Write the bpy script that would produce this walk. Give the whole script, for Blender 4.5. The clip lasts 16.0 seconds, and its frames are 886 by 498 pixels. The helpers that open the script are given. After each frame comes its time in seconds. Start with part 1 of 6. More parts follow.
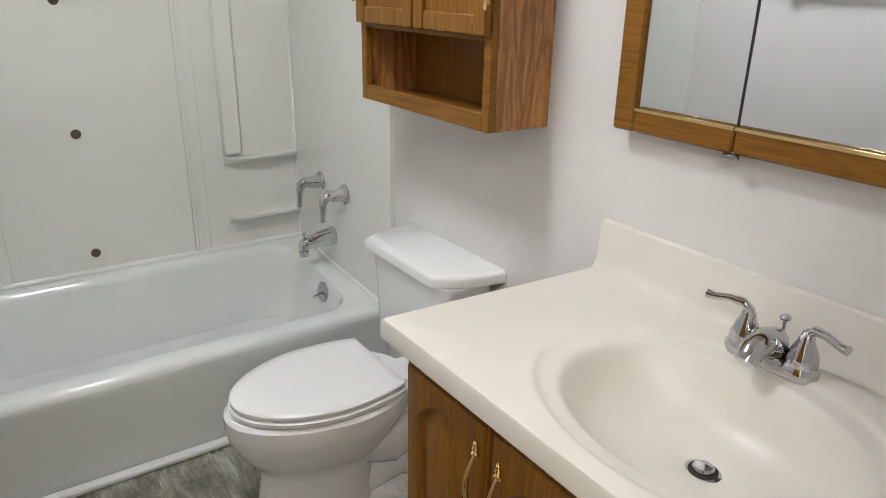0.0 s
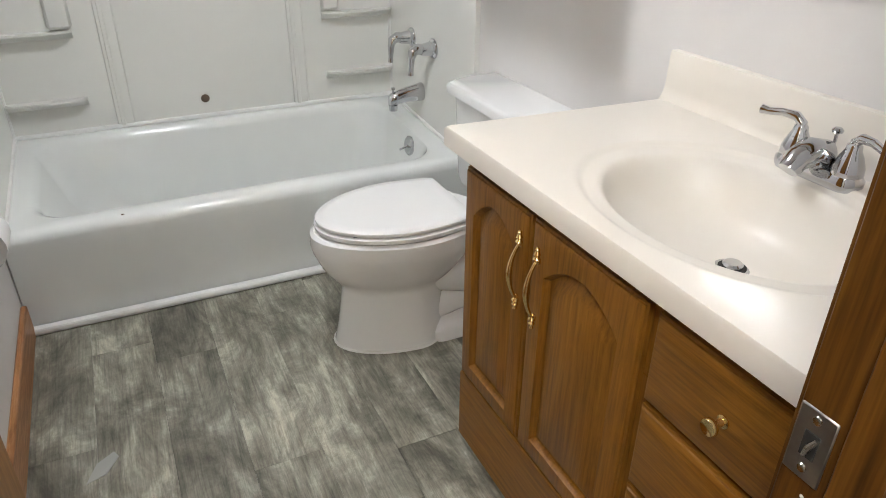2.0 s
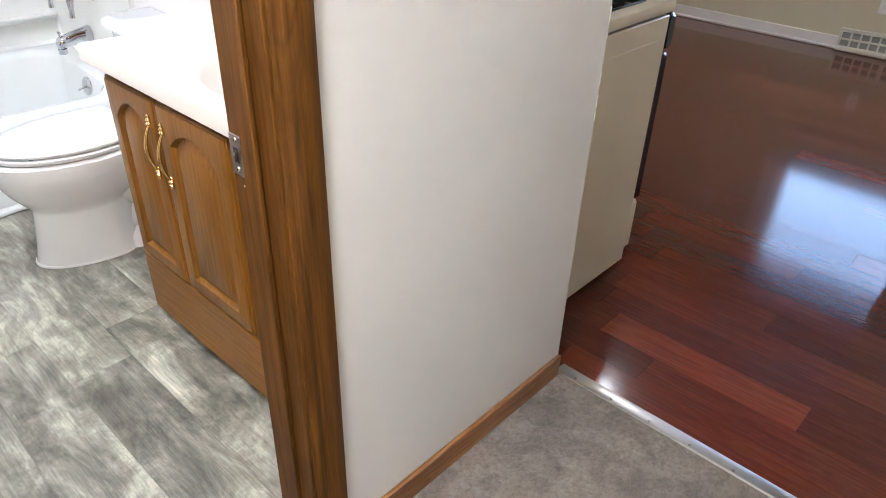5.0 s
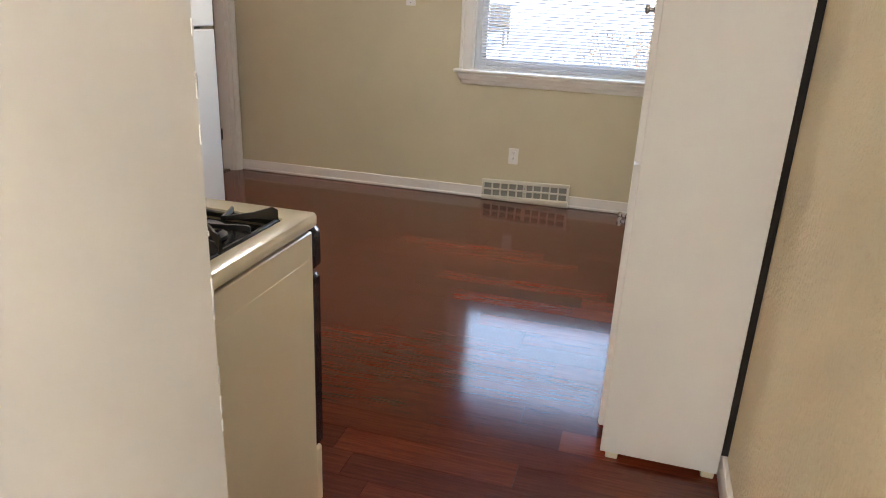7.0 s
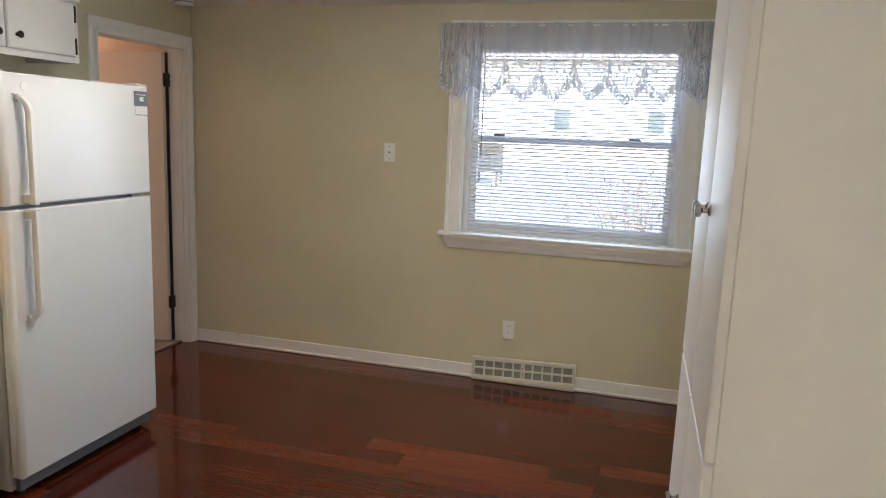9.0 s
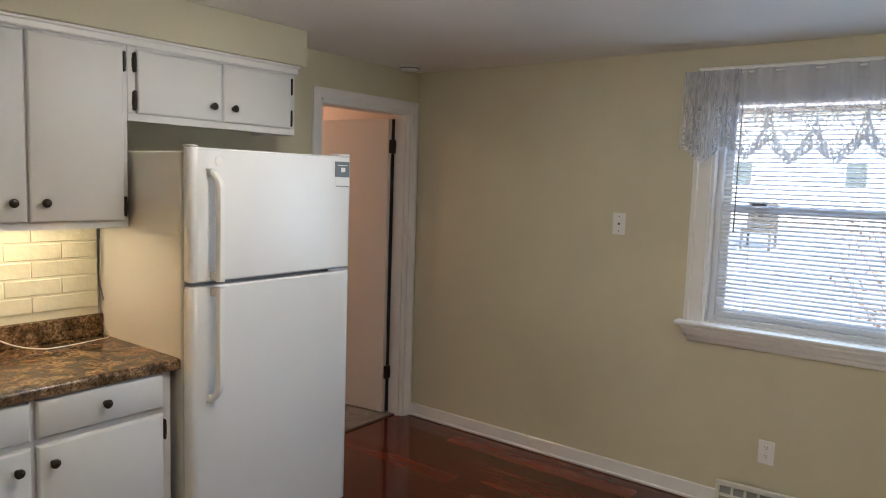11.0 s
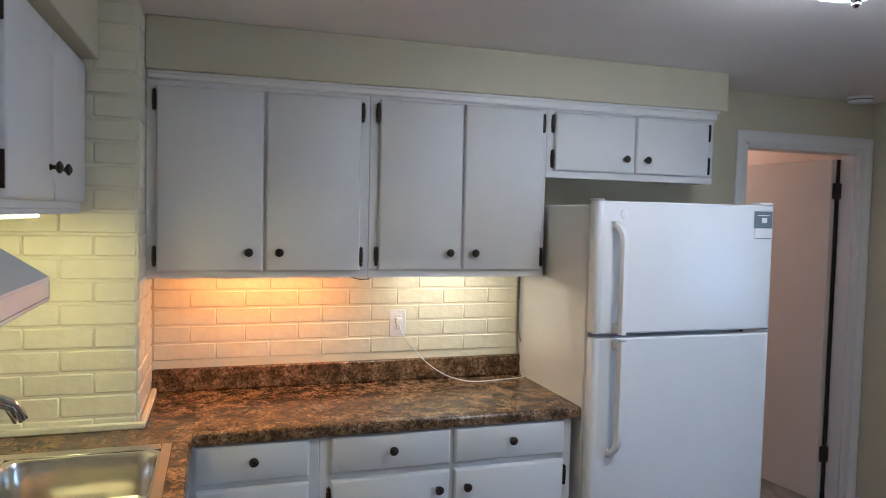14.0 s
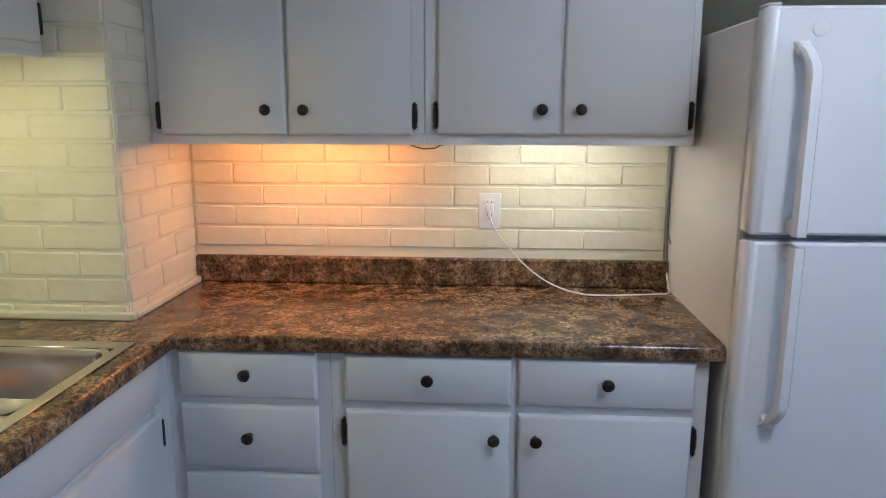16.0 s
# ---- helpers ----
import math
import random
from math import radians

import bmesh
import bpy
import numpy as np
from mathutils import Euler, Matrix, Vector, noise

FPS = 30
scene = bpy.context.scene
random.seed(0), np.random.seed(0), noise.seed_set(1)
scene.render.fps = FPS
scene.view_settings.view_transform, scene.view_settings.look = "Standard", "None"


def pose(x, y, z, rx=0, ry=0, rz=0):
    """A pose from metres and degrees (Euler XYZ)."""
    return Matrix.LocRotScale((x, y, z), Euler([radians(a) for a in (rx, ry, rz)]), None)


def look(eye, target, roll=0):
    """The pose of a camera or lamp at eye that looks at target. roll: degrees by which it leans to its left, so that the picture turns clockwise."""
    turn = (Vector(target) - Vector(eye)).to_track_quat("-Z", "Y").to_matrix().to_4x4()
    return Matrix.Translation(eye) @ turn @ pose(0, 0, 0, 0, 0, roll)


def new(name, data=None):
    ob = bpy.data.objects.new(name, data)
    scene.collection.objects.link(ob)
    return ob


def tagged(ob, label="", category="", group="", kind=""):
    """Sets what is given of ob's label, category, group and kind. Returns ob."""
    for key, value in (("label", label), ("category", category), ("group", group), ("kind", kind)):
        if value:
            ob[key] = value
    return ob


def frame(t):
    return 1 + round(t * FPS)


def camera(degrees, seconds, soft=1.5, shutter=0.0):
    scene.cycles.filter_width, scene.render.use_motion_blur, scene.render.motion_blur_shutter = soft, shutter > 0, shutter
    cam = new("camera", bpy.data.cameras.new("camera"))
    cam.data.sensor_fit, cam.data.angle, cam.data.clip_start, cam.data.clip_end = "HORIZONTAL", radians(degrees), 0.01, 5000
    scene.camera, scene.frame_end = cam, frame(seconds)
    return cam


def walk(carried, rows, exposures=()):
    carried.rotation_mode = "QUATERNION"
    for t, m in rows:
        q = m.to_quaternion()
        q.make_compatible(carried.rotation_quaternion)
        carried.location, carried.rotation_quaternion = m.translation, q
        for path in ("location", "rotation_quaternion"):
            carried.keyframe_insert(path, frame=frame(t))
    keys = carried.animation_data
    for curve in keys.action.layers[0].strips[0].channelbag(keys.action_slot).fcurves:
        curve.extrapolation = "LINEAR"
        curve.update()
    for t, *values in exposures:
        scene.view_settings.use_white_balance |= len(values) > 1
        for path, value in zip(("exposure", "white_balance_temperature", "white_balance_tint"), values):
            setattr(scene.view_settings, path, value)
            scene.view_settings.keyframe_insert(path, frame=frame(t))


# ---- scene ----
cam = camera(65.1, 16.0, soft=1.0)
PATH = [
    (0, (-1.279, 0.058, 1.424), (-0.214, 1.593, 0.711), 1.2),
    (0.5, (-1.273, 0.032, 1.388), (-0.322, 1.604, 0.599), 1.1),
    (1, (-1.279, 0.004, 1.356), (-0.432, 1.603, 0.505), 0.9),
    (1.5, (-1.271, -0.044, 1.315), (-0.483, 1.55, 0.402), 0.8),
    (2, (-1.294, -0.134, 1.299), (-0.534, 1.443, 0.331), 0.6),
    (2.5, (-1.345, -0.286, 1.309), (-0.607, 1.29, 0.324), 0.7),
    (3, (-1.359, -0.453, 1.322), (-0.637, 1.127, 0.329), 0.5),
    (3.2, (-1.368, -0.528, 1.32), (-0.649, 1.052, 0.326), 0.5),
    (5.3, (-1.352, -0.755, 1.357), (0.047, 0.237, 0.328), 2.2),
    (5.5, (-1.318, -0.742, 1.318), (0.176, 0.157, 0.339), 2.0),
    (6, (-1.136, -0.726, 1.36), (0.489, -0.001, 0.447), 2.2),
    (6.5, (-0.965, -0.66, 1.383), (0.767, -0.07, 0.575), 2.4),
    (7, (-0.806, -0.555, 1.405), (1.006, -0.05, 0.726), 2.6),
    (7.5, (-0.626, -0.512, 1.428), (1.252, -0.085, 0.887), 2.1),
    (8, (-0.437, -0.481, 1.469), (1.475, -0.074, 1.048), 2.4),
    (10.3, (0.449, -0.345, 1.593), (2.227, 0.541, 1.356), 2.1),
    (10.5, (0.487, -0.353, 1.601), (2.222, 0.616, 1.376), 2.1),
    (11, (0.582, -0.367, 1.609), (2.169, 0.834, 1.412), 1.9),
    (11.5, (0.646, -0.391, 1.61), (2.053, 1.02, 1.438), 1.7),
    (12, (0.671, -0.41, 1.609), (1.905, 1.158, 1.471), 1.6),
    (12.5, (0.679, -0.419, 1.611), (1.739, 1.273, 1.493), 1.6),
    (13, (0.68, -0.424, 1.631), (1.584, 1.356, 1.514), 1.5),
    (13.5, (0.673, -0.418, 1.634), (1.437, 1.427, 1.531), 1.5),
    (14, (0.707, -0.38, 1.633), (1.322, 1.52, 1.535), 1.3),
    (14.5, (0.792, -0.236, 1.598), (1.267, 1.704, 1.49), 1.2),
    (15, (0.928, -0.076, 1.559), (1.236, 1.897, 1.447), 0.8),
    (15.5, (1.191, 0.094, 1.519), (1.27, 2.081, 1.31), 0.3),
    (16, (1.438, 0.285, 1.474), (1.318, 2.244, 1.087), 0.1),
]
EXPOSURES = [(0.0, 2.08, 6350, 10), (1.5, 2.22, 6300, 10), (2.5, 2.48, 6350, 12), (3.2, 2.62, 6050, 13), (5.3, 3.35, 5900, 14), (6.3, 3.45, 6800, 14), (8.0, 3.26, 6900, 12), (10.5, 2.94, 6900, 11), (12.5, 2.9, 5550, 11), (13.2, 2.90, 5450, 11), (14.2, 2.80, 5400, 12), (15.4, 2.71, 5300, 12), (16.0, 2.70, 5150, 13)]
walk(cam, [(t, look(eye, target, roll)) for t, eye, target, roll in PATH], EXPOSURES)

# ---- world, sun and exposure ----
world = bpy.data.worlds.new("world")
scene.world = world
world.use_nodes = True
wn = world.node_tree.nodes
sky = wn.new("ShaderNodeTexSky")
sky.sky_type = "NISHITA"
sky.sun_disc = False
sky.sun_elevation, sky.sun_rotation = radians(38), radians(233)
wn["Background"].inputs[1].default_value = 0.15
world.node_tree.links.new(sky.outputs[0], wn["Background"].inputs[0])
sun = new("sun", bpy.data.lights.new("sun", "SUN"))
sun.data.energy, sun.data.angle, sun.data.color = 1.2, radians(0.5), (1.0, 0.95, 0.87)
sun.matrix_world = look((-8, -12, 13), (8.0, 0, 0))
# the sky's light in the window's opening
daylight = new("window_daylight", bpy.data.lights.new("window_daylight", "AREA"))
daylight.data.shape, daylight.data.size, daylight.data.size_y = "RECTANGLE", 1.16, 0.74
daylight.data.energy, daylight.data.color = 1.05, (0.50, 0.72, 1.0)
daylight.matrix_world = look((4.192, 0.032, 1.35), (2.0, 0.032, 1.35))

# ---- materials ----
MATS = {}


def nodes_of(m):
    nt = m.node_tree
    return nt.nodes, nt.links, nt.nodes["Principled BSDF"]


def mapping(nt, scale, coord="Object"):
    tc = nt.nodes.new("ShaderNodeTexCoord")
    mp = nt.nodes.new("ShaderNodeMapping")
    mp.inputs["Scale"].default_value = scale
    nt.links.new(tc.outputs[coord], mp.inputs[0])
    return mp


def ramp(nt, fac, stops):
    r = nt.nodes.new("ShaderNodeValToRGB")
    while len(r.color_ramp.elements) < len(stops):
        r.color_ramp.elements.new(0.5)
    for e, (p, c) in zip(r.color_ramp.elements, stops):
        e.position, e.color = p, (*c, 1)
    nt.links.new(fac, r.inputs[0])
    return r


def noise_tex(nt, mp, scale, detail=4.0, rough=0.55, distort=0.0):
    n = nt.nodes.new("ShaderNodeTexNoise")
    n.inputs["Scale"].default_value, n.inputs["Detail"].default_value = scale, detail
    n.inputs["Roughness"].default_value, n.inputs["Distortion"].default_value = rough, distort
    nt.links.new(mp.outputs[0], n.inputs["Vector"])
    return n


def mix_color(nt, fac, a, b, blend="MIX"):
    m = nt.nodes.new("ShaderNodeMix")
    m.data_type, m.blend_type = "RGBA", blend
    for sock, val in ((m.inputs[0], fac), (m.inputs[6], a), (m.inputs[7], b)):
        if hasattr(val, "links"):
            nt.links.new(val, sock)
        else:
            sock.default_value = val if not isinstance(val, tuple) else (*val, 1)
    return m.outputs[2]


def add_bump(nt, b, height, strength, dist):
    bp = nt.nodes.new("ShaderNodeBump")
    bp.inputs["Strength"].default_value, bp.inputs["Distance"].default_value = strength, dist
    nt.links.new(height, bp.inputs["Height"])
    nt.links.new(bp.outputs[0], b.inputs["Normal"])


def paint(name, color, rough=0.5, vary=0.06, grain=60.0, bump=0.15, dist=0.001, large=2.0, metal=0.0, coat=0.0):
    """A painted or plain surface: broad mottling, fine relief, and roughness that follows the grain."""
    m = bpy.data.materials.new(name)
    m.use_nodes = True
    nt = m.node_tree
    _, links, b = nodes_of(m)
    mp = mapping(nt, (1, 1, 1))
    big = noise_tex(nt, mp, large, 3)
    fine = noise_tex(nt, mp, grain, 3)
    lo = tuple(c * (1 - vary) for c in color)
    hi = tuple(min(1, c * (1 + vary)) for c in color)
    r = ramp(nt, big.outputs["Fac"], [(0.3, lo), (0.7, hi)])
    links.new(r.outputs[0], b.inputs["Base Color"])
    rr = nt.nodes.new("ShaderNodeMapRange")
    rr.inputs[3].default_value, rr.inputs[4].default_value = max(0.02, rough - 0.03), min(1, rough + 0.03)
    links.new(fine.outputs["Fac"], rr.inputs[0])
    links.new(rr.outputs[0], b.inputs["Roughness"])
    b.inputs["Metallic"].default_value = metal
    b.inputs["Coat Weight"].default_value = coat
    b.inputs["Coat Roughness"].default_value = 0.08
    if bump:
        add_bump(nt, b, fine.outputs["Fac"], bump, dist)
    MATS[name] = m
    return m


def wood(name, dark, mid, light, along, rough=0.4, coat=0.15, scale=1.0, cathedral=0.5, rand=0.0, spec=0.4, relief=0.12):
    """Wood with grain along the axis 0, 1 or 2, with pores and broad figure."""
    m = bpy.data.materials.new(name)
    m.use_nodes = True
    nt = m.node_tree
    _, links, b = nodes_of(m)
    s = [9.0 * scale] * 3
    s[along] = 1.1 * scale
    mp = mapping(nt, s)
    if rand:
        oi = nt.nodes.new("ShaderNodeObjectInfo")
        mul = nt.nodes.new("ShaderNodeVectorMath")
        mul.operation = "SCALE"
        mul.inputs[0].default_value = (37, 53, 71)
        links.new(oi.outputs["Random"], mul.inputs["Scale"])
        links.new(mul.outputs[0], mp.inputs["Location"])
    fig = noise_tex(nt, mp, 1.6, 5, 0.6, 1.2)
    s2 = [120.0 * scale] * 3
    s2[along] = 4.0 * scale
    mp2 = mapping(nt, s2)
    pore = noise_tex(nt, mp2, 1.0, 3, 0.7)
    rings = nt.nodes.new("ShaderNodeMath")
    rings.operation = "PINGPONG"
    ml = nt.nodes.new("ShaderNodeMath")
    ml.operation = "MULTIPLY"
    ml.inputs[1].default_value = 7.0
    links.new(fig.outputs["Fac"], ml.inputs[0])
    links.new(ml.outputs[0], rings.inputs[0])
    rings.inputs[1].default_value = 0.5
    fac = nt.nodes.new("ShaderNodeMath")
    fac.operation = "MULTIPLY_ADD"
    links.new(rings.outputs[0], fac.inputs[0])
    fac.inputs[1].default_value = cathedral
    links.new(pore.outputs["Fac"], fac.inputs[2])
    sub = nt.nodes.new("ShaderNodeMath")
    sub.operation = "SUBTRACT"
    links.new(fac.outputs[0], sub.inputs[0])
    sub.inputs[1].default_value = cathedral * 0.25
    r = ramp(nt, sub.outputs[0], [(0.28, dark), (0.5, mid), (0.72, light)])
    out = r.outputs[0]
    if rand:
        tone = ramp(nt, oi.outputs["Random"], [(0.0, (1 - rand * 0.5,) * 3), (0.72, (1.0,) * 3), (0.86, (1 + rand * 0.6,) * 3), (1.0, (1 + rand * 1.8, 1 + rand * 2.2, 1 + rand * 2.2))])
        out = mix_color(nt, 1.0, out, tone.outputs[0], "MULTIPLY")
    links.new(out, b.inputs["Base Color"])
    b.inputs["Roughness"].default_value = rough
    b.inputs["Coat Weight"].default_value = coat
    b.inputs["Coat Roughness"].default_value = 0.07
    b.inputs["Specular IOR Level"].default_value = spec
    if relief:
        add_bump(nt, b, pore.outputs["Fac"], relief, 0.001)
    MATS[name] = m
    return m


def glow(name, color, strength):
    m = bpy.data.materials.new(name)
    m.use_nodes = True
    b = m.node_tree.nodes["Principled BSDF"]
    b.inputs["Base Color"].default_value = (0.9, 0.9, 0.9, 1)
    b.inputs["Emission Color"].default_value = (*color, 1)
    b.inputs["Emission Strength"].default_value = strength
    MATS[name] = m
    return m


wall_beige = paint("wall_beige", (0.58, 0.535, 0.39), 0.6, 0.04, 90, 0.25, 0.002)
wall_white = paint("wall_white", (0.72, 0.70, 0.68), 0.6, 0.03, 120, 0.12, 0.001)
wall_hall = paint("wall_hall", (0.64, 0.635, 0.62), 0.6, 0.03, 110, 0.15, 0.001)
wall_rose = paint("wall_rose", (0.62, 0.50, 0.42), 0.6, 0.03, 110, 0.15, 0.001)
wall_stipple = paint("wall_stipple", (0.76, 0.665, 0.47), 0.55, 0.06, 75, 0.9, 0.012)
ceiling_white = paint("ceiling_white", (0.80, 0.765, 0.735), 0.7, 0.03, 140, 0.2, 0.001)
trim_white = paint("trim_white", (0.78, 0.77, 0.75), 0.32, 0.02, 70, 0.06, 0.0006)
cabinet_white = paint("cabinet_white", (0.70, 0.70, 0.69), 0.48, 0.02, 45, 0.08, 0.0008)
leaf_rose = paint("leaf_rose", (0.72, 0.66, 0.60), 0.4, 0.03, 45, 0.06, 0.0006)
brick_paint = paint("brick_paint", (0.77, 0.73, 0.555), 0.42, 0.05, 28, 0.5, 0.004, 6.0)
porcelain = paint("porcelain", (0.80, 0.80, 0.79), 0.09, 0.01, 8, 0.0, 0.0, coat=0.5)
tub_enamel = paint("tub_enamel", (0.76, 0.78, 0.76), 0.13, 0.02, 10, 0.02, 0.0006, coat=0.4)
surround_white = paint("surround_white", (0.76, 0.76, 0.72), 0.3, 0.015, 260, 0.02, 0.0004)
marble_cream = paint("marble_cream", (0.735, 0.69, 0.615), 0.34, 0.012, 12, 0.0, 0.0, 1.6, coat=0.0)
plastic_white = paint("plastic_white", (0.80, 0.80, 0.79), 0.25, 0.01, 30, 0.0)
fridge_white = paint("fridge_white", (0.78, 0.79, 0.80), 0.22, 0.01, 220, 0.10, 0.0006)
fridge_side = paint("fridge_side", (0.76, 0.75, 0.72), 0.32, 0.01, 220, 0.14, 0.0006)
stove_cream = paint("stove_cream", (0.74, 0.68, 0.52), 0.2, 0.02, 30, 0.02, 0.0005, coat=0.3)
black_iron = paint("black_iron", (0.018, 0.018, 0.02), 0.42, 0.1, 130, 0.3, 0.001)
black_enamel = paint("black_enamel", (0.012, 0.012, 0.014), 0.15, 0.1, 30, 0.0)
black_glass = paint("black_glass", (0.012, 0.013, 0.02), 0.08, 0.05, 10, 0.0)
bronze_dark = paint("bronze_dark", (0.045, 0.036, 0.028), 0.32, 0.25, 90, 0.15, 0.0006, 60.0, metal=0.7)
film_grey = paint("film_grey", (0.40, 0.40, 0.38), 0.3, 0.15, 60, 0.2)
strike_metal = paint("strike_metal", (0.34, 0.33, 0.32), 0.42, 0.15, 60, 0.1, 0.0005, 40.0, metal=1.0)
chrome = paint("chrome", (0.56, 0.565, 0.58), 0.05, 0.02, 20, 0.0, metal=1.0)
steel = paint("steel", (0.62, 0.60, 0.56), 0.22, 0.05, 160, 0.05, 0.0004, metal=1.0)
nickel = paint("nickel", (0.46, 0.44, 0.42), 0.24, 0.05, 60, 0.02, 0.0004, metal=1.0)
brass = paint("brass", (0.83, 0.62, 0.28), 0.16, 0.06, 60, 0.02, 0.0004, metal=1.0)
vent_paint = paint("vent_paint", (0.66, 0.65, 0.58), 0.4, 0.03, 60, 0.05)
vent_mesh = paint("vent_mesh", (0.26, 0.27, 0.25), 0.5, 0.08, 300, 0.3)
dark_gap = paint("dark_gap", (0.02, 0.018, 0.016), 0.8, 0.1, 40, 0.0)
rubber_grey = paint("rubber_grey", (0.20, 0.22, 0.25), 0.5, 0.1, 40, 0.0)
tag_grey = paint("tag_grey", (0.12, 0.14, 0.16), 0.35, 0.1, 40, 0.0)
caulk_white = paint("caulk_white", (0.80, 0.80, 0.78), 0.4, 0.03, 40, 0.1)
rust_brown = paint("rust_brown", (0.09, 0.06, 0.04), 0.7, 0.3, 90, 0.2)
aluminium = paint("aluminium", (0.60, 0.58, 0.55), 0.3, 0.08, 120, 0.1, 0.0005, metal=1.0)
oak_v = wood("oak_v", (0.150, 0.060, 0.0070), (0.225, 0.094, 0.0105), (0.280, 0.125, 0.0160), 2, rough=0.40, coat=0.06, scale=1.25, cathedral=0.25, spec=0.28)
oak_h = wood("oak_h", (0.150, 0.060, 0.0070), (0.225, 0.094, 0.0105), (0.280, 0.125, 0.0160), 1, rough=0.40, coat=0.06, scale=1.25, cathedral=0.25, spec=0.28)
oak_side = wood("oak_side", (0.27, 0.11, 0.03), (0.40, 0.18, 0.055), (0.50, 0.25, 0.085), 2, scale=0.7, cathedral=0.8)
oak_trim = wood("oak_trim", (0.045, 0.0165, 0.0020), (0.094, 0.0365, 0.0046), (0.140, 0.0580, 0.0080), 2, rough=0.5, coat=0.0, scale=0.8, cathedral=0.3, spec=0.2)
oak_base = wood("oak_base", (0.16, 0.065, 0.02), (0.25, 0.11, 0.035), (0.34, 0.16, 0.06), 0)
oak_base_y = wood("oak_base_y", (0.26, 0.11, 0.04), (0.38, 0.17, 0.06), (0.48, 0.24, 0.10), 1)
door_oak = wood("door_oak", (0.21, 0.090, 0.017), (0.30, 0.132, 0.026), (0.36, 0.168, 0.038), 2, scale=0.8, cathedral=0.25, spec=0.22)
cherry = wood("cherry", (0.068, 0.0112, 0.0045), (0.094, 0.0163, 0.0064), (0.128, 0.0242, 0.0092), 1, rough=0.12, coat=0.22, cathedral=0.24, rand=0.5, spec=0.32, relief=0.0)


def grey_planks():
    """Weathered grey plank print: cloudy worn patches, streaks and fine grain, shifted from board to board."""
    m = bpy.data.materials.new("grey_oak")
    m.use_nodes = True
    nt = m.node_tree
    _, links, b = nodes_of(m)
    oi = nt.nodes.new("ShaderNodeObjectInfo")
    mul = nt.nodes.new("ShaderNodeVectorMath")
    mul.operation = "SCALE"
    mul.inputs[0].default_value = (37, 53, 71)
    links.new(oi.outputs["Random"], mul.inputs["Scale"])
    cloud_map, streak_map, grain_map, saw_map = mapping(nt, (8.5, 3.4, 1)), mapping(nt, (22, 3.6, 1)), mapping(nt, (170, 7, 1)), mapping(nt, (14, 120, 1))
    for mp in (cloud_map, streak_map, grain_map, saw_map):
        links.new(mul.outputs[0], mp.inputs["Location"])
    cloud = noise_tex(nt, cloud_map, 1.0, 8, 0.70, 0.45)
    streak = noise_tex(nt, streak_map, 1.0, 9, 0.76, 1.0)
    grain = noise_tex(nt, grain_map, 1.0, 4, 0.7, 0.6)
    saw = noise_tex(nt, saw_map, 1.0, 3, 0.6, 0.4)
    base = ramp(nt, cloud.outputs["Fac"], [(0.37, (0.090, 0.083, 0.063)), (0.46, (0.172, 0.163, 0.127)), (0.55, (0.275, 0.265, 0.212)), (0.64, (0.47, 0.46, 0.375))])
    st = ramp(nt, streak.outputs["Fac"], [(0.32, (0.58,) * 3), (0.43, (0.92,) * 3), (0.56, (1.04,) * 3), (0.68, (1.28,) * 3)])
    gr = ramp(nt, grain.outputs["Fac"], [(0.34, (0.70,) * 3), (0.5, (1.0,) * 3), (0.66, (1.18,) * 3)])
    sw = ramp(nt, saw.outputs["Fac"], [(0.38, (0.96,) * 3), (0.62, (1.04,) * 3)])
    tone = ramp(nt, oi.outputs["Random"], [(0.0, (0.88,) * 3), (1.0, (1.12,) * 3)])
    c = mix_color(nt, 1.0, base.outputs[0], st.outputs[0], "MULTIPLY")
    c = mix_color(nt, 1.0, c, gr.outputs[0], "MULTIPLY")
    c = mix_color(nt, 1.0, c, sw.outputs[0], "MULTIPLY")
    c = mix_color(nt, 1.0, c, tone.outputs[0], "MULTIPLY")
    links.new(c, b.inputs["Base Color"])
    b.inputs["Roughness"].default_value = 0.38
    add_bump(nt, b, grain.outputs["Fac"], 0.15, 0.0008)
    return m


grey_oak = grey_planks()



def laminate(name):
    """Mottled brown stone-look laminate."""
    m = bpy.data.materials.new(name)
    m.use_nodes = True
    nt = m.node_tree
    _, links, b = nodes_of(m)
    mp = mapping(nt, (1.0, 1.0, 1.0))
    big = noise_tex(nt, mp, 15, 8, 0.72, 0.0)
    mid = noise_tex(nt, mp, 85, 6, 0.75, 0.0)
    fine = noise_tex(nt, mp, 210, 4, 0.75)
    tone = ramp(nt, big.outputs["Fac"], [(0.36, (0.060, 0.034, 0.018)), (0.48, (0.150, 0.088, 0.044)), (0.60, (0.30, 0.195, 0.105))])
    fleck = ramp(nt, mid.outputs["Fac"], [(0.38, (0.24, 0.23, 0.22)), (0.47, (0.72, 0.71, 0.70)), (0.54, (1.10, 1.09, 1.06)), (0.64, (1.6, 1.58, 1.52))])
    grit = ramp(nt, fine.outputs["Fac"], [(0.36, (0.35,) * 3), (0.50, (1.0,) * 3), (0.64, (1.5,) * 3)])
    c = mix_color(nt, 1.0, tone.outputs[0], fleck.outputs[0], "MULTIPLY")
    links.new(mix_color(nt, 0.8, c, grit.outputs[0], "MULTIPLY"), b.inputs["Base Color"])
    b.inputs["Roughness"].default_value = 0.21
    add_bump(nt, b, fine.outputs["Fac"], 0.08, 0.0008)
    return m


laminate_brown = laminate("laminate_brown")


